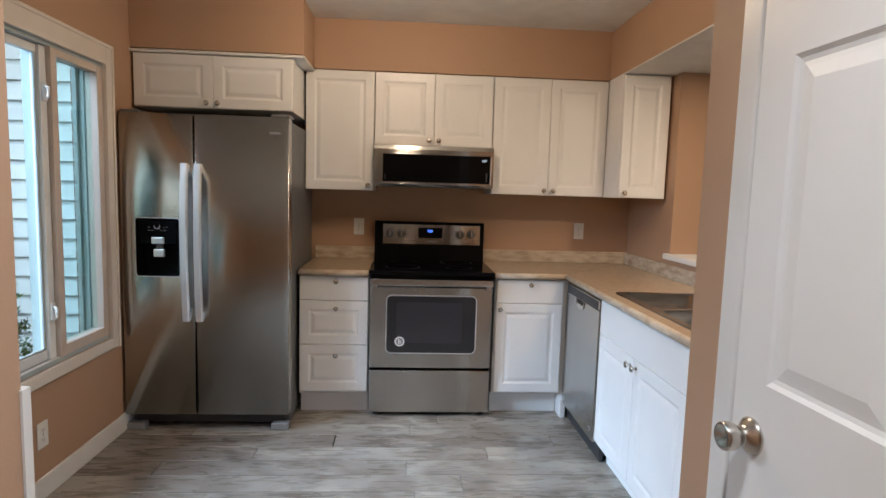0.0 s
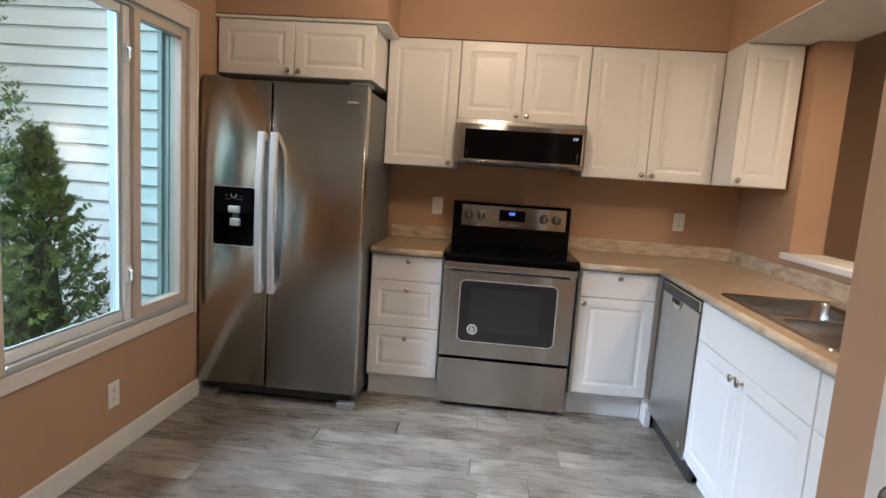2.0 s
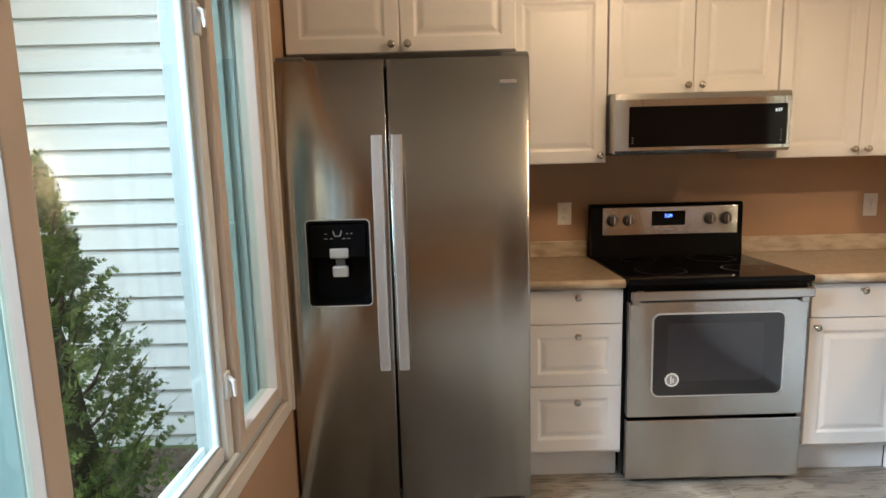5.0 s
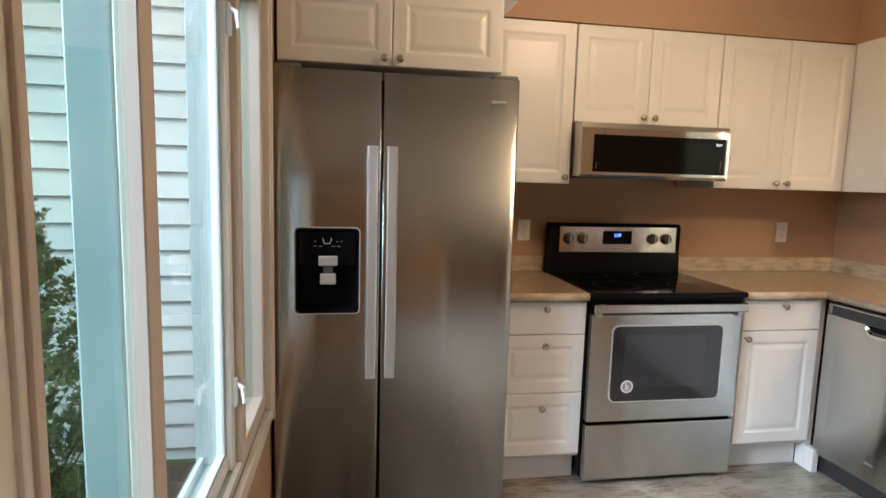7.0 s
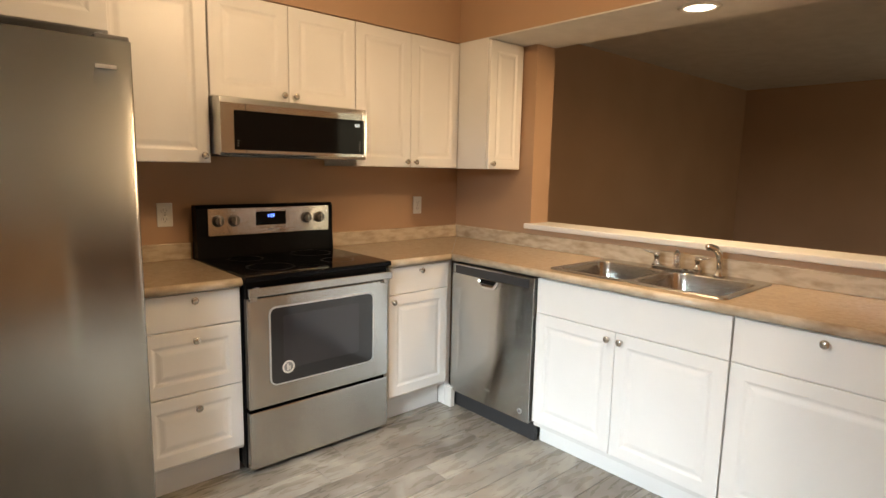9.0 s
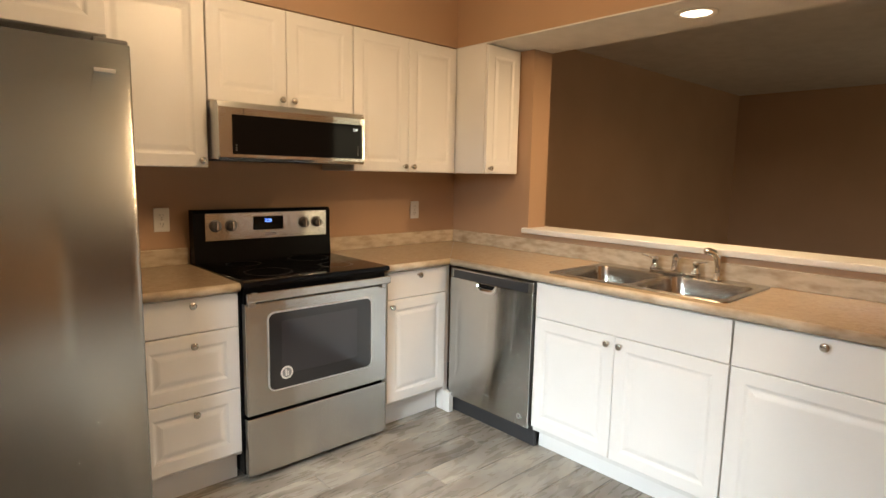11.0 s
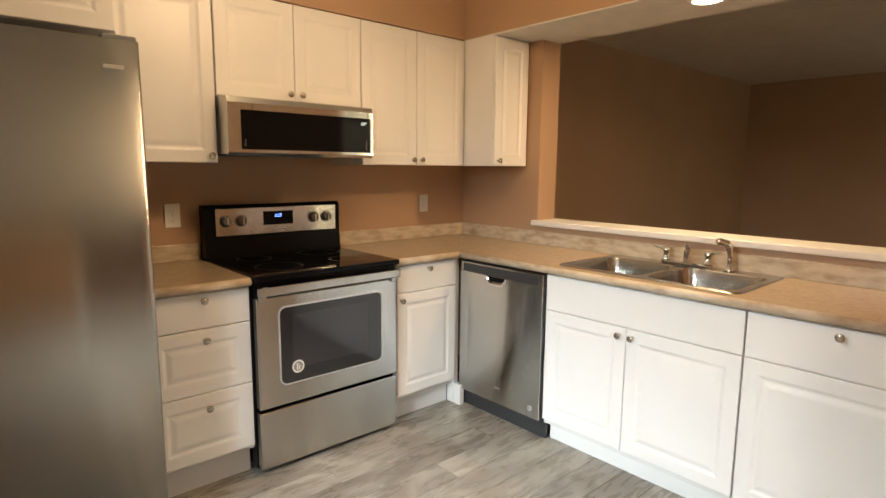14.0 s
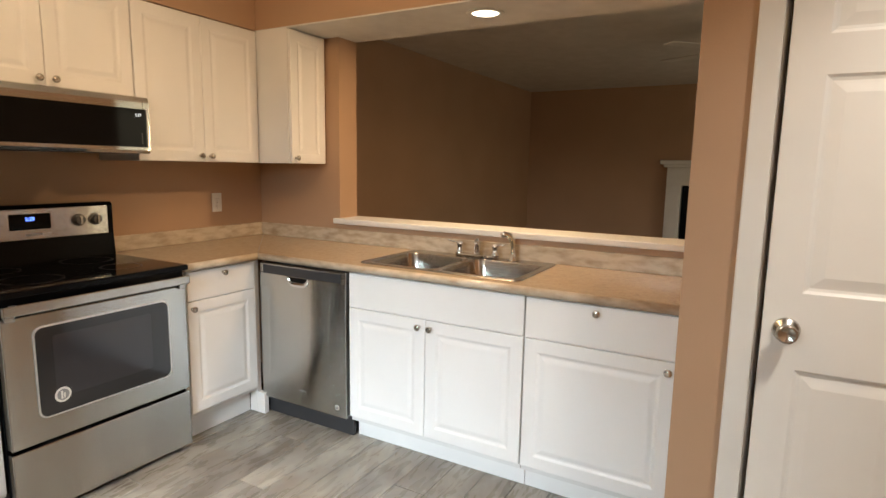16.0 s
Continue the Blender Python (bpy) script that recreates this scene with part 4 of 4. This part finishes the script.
# range -----------------------------------------------------------------------------------
rg = thing("range", "freestanding stainless steel electric range with black glass top", "range")
part("body", boxes((0.006, -0.615, 0.03, 0.756, -0.03, 0.885), bevel=0.003), BLACK, rg, "black enamel sides")
part("cooktop", boxes((0.002, -0.672, 0.886, 0.760, -0.075, 0.912), bevel=0.006), BLACKG, rg, "glossy black glass cooktop")
for cx, cy, r in ((0.20, -0.20, 0.085), (0.56, -0.20, 0.11), (0.20, -0.48, 0.11), (0.56, -0.48, 0.085)):
    bm = bmesh.new()
    for rr in (r, r - 0.006):
        a = [bm.verts.new((cx + rr * math.cos(t), cy + rr * math.sin(t), 0.9123)) for t in (2 * math.pi * i / 40 for i in range(40))]
        b = [bm.verts.new((cx + (rr - 0.0016) * math.cos(t), cy + (rr - 0.0016) * math.sin(t), 0.9123)) for t in (2 * math.pi * i / 40 for i in range(40))]
        for i in range(40):
            j = (i + 1) % 40
            bm.faces.new((a[i], a[j], b[j], b[i]))
    part("burner_ring", bm, RING, rg)
guard = rings_mesh([[(x, y, z) for y, z in ((-0.028, 0.90), (-0.098, 0.90), (-0.088, 1.02), (-0.088, 1.16), (-0.075, 1.177), (-0.028, 1.177))] for x in (0.0, 0.762)])
part("backguard", guard, BLACK, rg, "black backguard")
cp = part("control_panel", boxes((0.055, -0.094, 1.020, 0.735, -0.0885, 1.160), bevel=0.003), STEEL, rg, "steel control panel")
for x in (0.105, 0.185, 0.592, 0.672):
    k = part("burner_knob", lathe([(0.0, 0.0), (0.030, 0.0), (0.0305, 0.004), (0.025, 0.006), (0.0235, 0.022), (0.021, 0.027), (0.0, 0.028)], Matrix.Translation((x, -0.094, 1.097)) @ OUT, 22), KNOBD, cp, "dark grey metal knob with steel grip")
    part("grip", boxes((x - 0.005, -0.128, 1.078, x + 0.005, -0.119, 1.116), bevel=0.002), STEELP, k)
part("display_window", boxes((0.302, -0.0965, 1.066, 0.470, -0.0935, 1.138), bevel=0.002), BLACKG, cp)
d = part("clock_digits", text_mesh("clock_digits", "3:29", 0.023, BLUE), BLUE, cp, "glowing blue clock digits")
d.matrix_local = pose(0.364, -0.0972, 1.107, 90)
part("logo_bar", boxes((0.365, -0.0952, 1.038, 0.430, -0.0938, 1.047)), INK, cp)
DY = -0.655
od = part("oven_door", boxes((0.010, DY, 0.312, 0.752, -0.616, 0.812), bevel=0.005), STEEL, rg, "brushed steel oven door")
ww, wh = 0.552, 0.362


def ow(ins, y, r):
    return [(0.106 + ins + a, y, 0.402 + ins + b) for a, b in rounded(ww - 2 * ins, wh - 2 * ins, r, 6)]


part("window_trim", rings_mesh([ow(0, DY - 0.0006, 0.034), ow(0.0, DY - 0.004, 0.034), ow(0.006, DY - 0.0045, 0.030)]), BRIGHT, od)
ogl = part("oven_window", rings_mesh([ow(0.006, DY - 0.004, 0.029), ow(0.007, DY - 0.0058, 0.028)]), OVENG, od, "dark oven window")
part("inner_window", rings_mesh([[(0.17 + a, DY - 0.0062, 0.47 + b) for a, b in rounded(0.40, 0.25, 0.012, 4)], [(0.1705 + a, DY - 0.0065, 0.4705 + b) for a, b in rounded(0.399, 0.249, 0.012, 4)]]), INNERG, ogl)
st = part("sticker", lathe([(0.0, 0.0), (0.030, 0.0), (0.030, 0.0008), (0.0, 0.0009)], Matrix.Translation((0.192, DY - 0.0066, 0.478)) @ OUT, 28), PLASTW, od, "round white energy sticker")
part("sticker_print", lathe([(0.0, 0.001), (0.022, 0.001), (0.022, 0.0013), (0.0, 0.0014)], Matrix.Translation((0.192, DY - 0.0066, 0.478)) @ OUT, 24), INK, st)
part("sticker_mark", boxes((0.184, DY - 0.0086, 0.462, 0.191, DY - 0.0078, 0.494), (0.194, DY - 0.0086, 0.464, 0.200, DY - 0.0078, 0.484)), PLASTW, st)
hb = part("handle", boxes((0.009, DY - 0.034, 0.824, 0.753, DY - 0.014, 0.864), bevel=0.005), STEELP, od, "full-width steel handle bar")
for x in (0.035, 0.727):
    part("handle_post", boxes((x - 0.016, DY - 0.015, 0.800, x + 0.016, DY + 0.012, 0.858), bevel=0.003), STEELP, hb)
part("vent_gap", boxes((0.012, -0.640, 0.8125, 0.750, -0.6152, 0.884)), BLACK, rg)
part("drawer", boxes((0.010, -0.652, 0.030, 0.752, -0.616, 0.296), bevel=0.005), STEEL, rg, "brushed steel storage drawer")
for x in (0.05, 0.71):
    for y in (-0.58, -0.08):
        part("foot", lathe([(0.018, 0), (0.018, 0.012), (0.008, 0.012), (0.008, 0.031)], Matrix.Translation((x, y, 0)), 12), DARK, rg)

# microwave ---------------------------------------------------------------------------------
mw = thing("microwave", "low-profile stainless steel microwave below the wall cabinet", "microwave")
part("body", boxes((0.003, -0.405, 1.425, 0.759, -0.003, 1.679), bevel=0.004), STEELP, mw)
MY = -0.445
prof = [(-0.404, 1.424), (MY + 0.012, 1.418), (MY, 1.432), (MY, 1.648), (MY + 0.010, 1.672), (-0.404, 1.679)]
part("front_frame", rings_mesh([[(x, y, z) for y, z in prof] for x in (0.003, 0.759)]), STEEL, mw, "brushed steel front")
part("door_glass", boxes((0.062, MY - 0.004, 1.446, 0.738, MY + 0.004, 1.618), bevel=0.002), BLACKG, mw, "black glass door")
part("trim_bar", boxes((0.739, MY - 0.006, 1.446, 0.745, MY + 0.002, 1.618), bevel=0.001), BRIGHT, mw)
for x in (0.115, 0.7255):
    part("door_seam", box(x, MY - 0.0012, 1.6185, x + 0.0018, MY + 0.0015, 1.6485), DARK, mw)
    part("door_seam", box(x, MY - 0.0012, 1.4325, x + 0.0018, MY + 0.0015, 1.4455), DARK, mw)
d = part("clock_digits", text_mesh("clock_digits", "3:27", 0.018, WHITED), WHITED, mw, "small white clock digits")
d.matrix_local = pose(0.684, MY - 0.0049, 1.584, 90)
for x, n in ((0.712, 5), (0.074, 3)):
    for i in range(n):
        part("touch_mark", box(x, MY - 0.0049, 1.462 + 0.011 * i, x + 0.007, MY - 0.0040, 1.465 + 0.011 * i), INK, mw)
part("vent_grille", boxes((0.05, -0.39, 1.4185, 0.71, -0.05, 1.4249)), DARK, mw)

# dishwasher ------------------------------------------------------------------------------------
dw = thing("dishwasher", "stainless steel built-in dishwasher with pocket handle", "dishwasher", Matrix.Translation((FX + 0.60, -0.632, 0)) @ FACE_WEST)
part("tub", boxes((0.006, -0.578, 0.03, 0.600, -0.01, TB - 0.003)), DARK, dw)
part("door", boxes((0.004, -0.622, 0.102, 0.596, -0.579, 0.802), bevel=0.004), STEEL, dw, "brushed steel door")
part("console", boxes((0.004, -0.618, 0.8025, 0.596, -0.5785, 0.856), bevel=0.004), STEELP, dw, "steel control console")
part("control_strip", boxes((0.030, -0.6205, 0.800, 0.562, -0.6172, 0.846), bevel=0.001), DARK, dw, "dark control strip")
SCX, SCZ = 0.282, 0.797   # middle of the scooped grip's upper edge


def scoop(w, h, y):
    """A grip outline with a straight upper edge and a rounded lower one."""
    pts = [(SCX - w / 2, y, SCZ), (SCX + w / 2, y, SCZ)]
    pts += [(SCX + w / 2 * math.cos(a) ** 0.5, y, SCZ - h * math.sin(a)) for a in (radians(q) for q in range(15, 90, 15))]
    pts += [(SCX, y, SCZ - h)]
    return pts + [(SCX - w / 2 * math.cos(a) ** 0.5, y, SCZ - h * math.sin(a)) for a in (radians(q) for q in range(75, 0, -15))]


part("grip", rings_mesh([scoop(0.150, 0.048, -0.6205), scoop(0.150, 0.048, -0.6255), scoop(0.144, 0.044, -0.6275), scoop(0.132, 0.036, -0.6270), scoop(0.120, 0.026, -0.6225)], False), CHROME, dw, "chrome scooped grip")
# flat black plate that stands in for the shade inside the grip
part("grip_shadow", rings_mesh([scoop(0.1195, 0.0255, -0.6206), scoop(0.1190, 0.0250, -0.6226)]), BLACK, dw, "black plate for the finger pocket's shade")
part("brand_bar", boxes((0.285, -0.6235, 0.188, 0.325, -0.6219, 0.193)), INK, dw)
part("badge", lathe([(0, 0), (0.014, 0), (0.014, 0.0012), (0, 0.0014)], Matrix.Translation((0.535, -0.622, 0.152)) @ OUT, 20), BRIGHT, dw)
part("badge_mark", boxes((0.526, -0.6245, 0.147, 0.544, -0.6232, 0.150), (0.528, -0.6245, 0.154, 0.542, -0.6232, 0.157)), DARK, dw)
part("toe_panel", boxes((0.004, -0.585, 0.004, 0.612, -0.565, 0.100), bevel=0.003), DARK, dw, "black toe panel")

# outlets, lamps ----------------------------------------------------------------------------------


def outlet(m, label, slots=True):
    o = thing("wall_outlet", label, "outlet", m, "wall outlets")
    part("cover_plate", boxes((-0.036, -0.006, -0.058, 0.036, -0.0005, 0.058), bevel=0.003), PLASTW, o)
    for z in (-0.022, 0.022):
        rc = part("receptacle", rings_mesh([[(a - 0.017, -0.0058, z + b - 0.015) for a, b in rounded(0.034, 0.030, 0.012, 4)], [(a - 0.0165, -0.0072, z + b - 0.0145) for a, b in rounded(0.033, 0.029, 0.012, 4)]]), PLASTW, o)
        if slots:
            part("slots", boxes((-0.008, -0.0078, z - 0.003, -0.0062, -0.0071, z + 0.006), (0.0062, -0.0078, z - 0.003, 0.008, -0.0071, z + 0.005), (-0.002, -0.0078, z - 0.011, 0.002, -0.0071, z - 0.008)), DARK, rc)
    part("screw", lathe([(0, 0), (0.0032, 0), (0.0026, 0.0012), (0, 0.0014)], Matrix.Translation((0, -0.006, 0)) @ OUT, 10), STEELP, o)
    return o


outlet(pose(-0.118, 0, 1.130), "white double outlet on the tan wall beside the range")
outlet(pose(1.466, 0, 1.136), "white double outlet on the tan wall above the worktop")
outlet(Matrix.Translation((XW, -1.550, 0.283)) @ Matrix.Rotation(radians(90), 4, "Z"), "white double outlet low on the wall below the window")
rl = thing("recessed_light", "round lit recessed light in the white beam underside", "ceiling light", pose(1.73, -1.70, SOF - 0.004))
part("trim_ring", lathe([(0.066, -0.001), (0.070, -0.007), (0.090, -0.005), (0.094, 0.0)], Matrix(), 32), TRIM, rl, "white trim ring", True)
part("diffuser", lathe([(0.0, -0.0022), (0.067, -0.0022), (0.067, -0.0005), (0.0, -0.0004)], Matrix(), 28), LENS, rl, "glowing diffuser")
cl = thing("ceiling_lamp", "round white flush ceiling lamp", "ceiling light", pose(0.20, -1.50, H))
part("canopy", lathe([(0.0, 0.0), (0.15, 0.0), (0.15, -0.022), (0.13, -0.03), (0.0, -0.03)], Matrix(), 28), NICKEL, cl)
# ring round the added hall fill lamp, out of view
hl = thing("recessed_light", "trim ring of the unseen fill light added in the hall ceiling", "ceiling light", pose(0.22, -3.62, H))
part("trim_ring", lathe([(0.076, -0.001), (0.080, -0.007), (0.098, -0.005), (0.102, 0.0)], Matrix(), 32), TRIM, hl, "white trim ring", True)

# closet door -----------------------------------------------------------------------------------------
casing = structure("door_casing", boxes((HALL_E - 0.016, DN, 0.0, HALL_E - 0.0005, DN + 0.062, DT + 0.062), (HALL_E - 0.016, DS - 0.062, 0.0, HALL_E - 0.0005, DS, DT + 0.062), (HALL_E - 0.0165, DS, DT, HALL_E - 0.0005, DN, DT + 0.062), bevel=0.004), TRIM, "white painted door casing", "trim")
structure("door_jamb", boxes((HALL_E + 0.045, DN - 0.014, 0.0, HALL_E + 0.12, DN - 0.001, DT), (HALL_E, DN - 0.005, 0.0, HALL_E + 0.0445, DN - 0.001, DT), (HALL_E, DS + 0.001, 0.0, HALL_E + 0.12, DS + 0.014, DT), (HALL_E, DS + 0.014, DT - 0.014, HALL_E + 0.12, DN - 0.014, DT - 0.001)), TRIM, "white door jamb", "trim")
DWID, DHGT = 0.747, 2.014
AJAR = Matrix.Translation((DWID, -0.035, 0)) @ Matrix.Rotation(radians(1.8), 4, "Z") @ Matrix.Translation((-DWID, 0.035, 0))
door = thing("door_1", "white six-panel closet door left slightly ajar", "door", Matrix.Translation((HALL_E + 0.038, DN - 0.0165, 0.008)) @ FACE_WEST @ AJAR, kind="structure")


def panel_door(w, h, t, panels):
    """Slab facing -y with recessed and raised panels, all on one grid."""
    xs = sorted({0.0, w} | {p[0] for p in panels} | {p[2] for p in panels})
    zs = sorted({0.0, h} | {p[1] for p in panels} | {p[3] for p in panels})
    bm = bmesh.new()
    for i in range(len(xs) - 1):
        for k in range(len(zs) - 1):
            x0, x1, z0, z1 = xs[i], xs[i + 1], zs[k], zs[k + 1]
            if (x0, z0, x1, z1) in panels:
                prev = None
                for ins, y in ((0, -t), (0.008, -t + 0.0045), (0.016, -t + 0.0060), (0.024, -t + 0.0050), (0.046, -t + 0.0012)):
                    ring = [bm.verts.new(p) for p in ((x0 + ins, y, z0 + ins), (x1 - ins, y, z0 + ins), (x1 - ins, y, z1 - ins), (x0 + ins, y, z1 - ins))]
                    if prev:
                        for a in range(4):
                            bm.faces.new((prev[a], prev[(a + 1) % 4], ring[(a + 1) % 4], ring[a]))
                    prev = ring
                bm.faces.new(prev)
            else:
                bm.faces.new([bm.verts.new(p) for p in ((x0, -t, z0), (x1, -t, z0), (x1, -t, z1), (x0, -t, z1))])
    bmesh.ops.remove_doubles(bm, verts=bm.verts, dist=1e-5)
    add_box(bm, 0, -t + 0.011, 0, w, 0, h)
    for a, b in (((0, 0), (0, h)), ((w, 0), (w, h)), ((0, h), (w, h)), ((0, 0), (w, 0))):
        bm.faces.new([bm.verts.new(p) for p in ((a[0], -t, a[1]), (b[0], -t, b[1]), (b[0], -t + 0.011, b[1]), (a[0], -t + 0.011, a[1]))])
    return bm


PX = ((0.086, 0.338), (0.404, 0.644))
PZ = ((0.235, 0.838), (1.052, 1.622), (1.722, 1.905))
part("door_leaf", panel_door(DWID, DHGT, 0.035, [(a, c, b, d) for a, b in PX for c, d in PZ]), DOORP, door)
kb = part("door_knob", lathe([(0.0, 0.0), (0.034, 0.0), (0.0345, 0.003), (0.031, 0.007), (0.022, 0.014), (0.016, 0.019), (0.0150, 0.023), (0.019, 0.027), (0.0245, 0.036), (0.0265, 0.046), (0.0262, 0.054), (0.0235, 0.058), (0.019, 0.0565), (0.010, 0.052), (0.0, 0.050)], Matrix.Translation((0.058, -0.035, 0.947)) @ OUT, 28), NICKEL, door, "round satin nickel knob with a dished face", True)
part("latch_plate", boxes((-0.0006, -0.030, 0.925, 0.0006, -0.004, 0.985)), NICKEL, door)

# far room -----------------------------------------------------------------------------------------------
fp = thing("fireplace", "white wooden fireplace surround with mantel shelf", "fireplace")
part("mantel_shelf", boxes((FARX - 0.20, -3.62, 1.462, FARX - 0.001, -1.82, 1.512), (FARX - 0.17, -3.58, 1.425, FARX - 0.001, -1.86, 1.4615), bevel=0.008), TRIM, fp)
for y in (-1.90, -3.36):
    part("surround_leg", boxes((FARX - 0.12, y - 0.18, 0.0, FARX - 0.001, y, 1.20), (FARX - 0.125, y - 0.15, 0.15, FARX - 0.1195, y - 0.03, 1.12), bevel=0.003), TRIM, fp)
part("header", boxes((FARX - 0.12, -3.54, 1.2005, FARX - 0.001, -1.90, 1.4245), bevel=0.003), TRIM, fp)
part("firebox", boxes((FARX - 0.05, -3.355, 0.0, FARX - 0.001, -2.085, 1.199)), BLACK, fp, "black slate and firebox opening")
fan = thing("ceiling_fan", "white ceiling fan at rest in the far room", "ceiling fan", pose(4.0, -2.72, H))
part("downrod", lathe([(0.07, 0), (0.05, -0.05), (0.014, -0.06), (0.014, -0.12), (0.0, -0.12)], Matrix(), 16), TRIM, fan)
part("motor", lathe([(0.0, -0.11), (0.09, -0.115), (0.115, -0.15), (0.11, -0.19), (0.06, -0.22), (0.0, -0.225)], Matrix(), 22), TRIM, fan, smooth=True)
for i in range(5):
    b = part("blade", boxes((0.12, -0.055, -0.165, 0.62, 0.065, -0.157), bevel=0.003), TRIM, fan)
    b.matrix_local = pose(0, 0, 0, 0, 0, 72 * i + 64)

# floor planks ---------------------------------------------------------------------------------------------
PW, PL = 0.152, 1.22
rng = random.Random(5)
cuts = {}


def lay(x0, x1, y_top, y_bottom):
    y = y_top
    while y > y_bottom + 0.001:
        y2 = max(y - PW, y_bottom)
        x = x0 - rng.uniform(0, 0.9)
        while x < x1:
            a, b = max(x, x0), min(x + PL, x1)
            if b - a > 0.02:
                key = (round(b - a, 2), round(y - y2, 3))
                if key not in cuts:
                    cuts[key] = finish("plank", box(0.0012, 0.0012, -0.0065, key[0] - 0.0012, key[1] - 0.0012, 0.0, 0.0012, 1), PLANK)
                p = part("plank", cuts[key], PLANK, floor)
                p.location = (a, y2, 0)
            x += PL
        y = y2


lay(XW, XE, 0.0, YS)
lay(HALL_W, HALL_E, YS, HALL_S)
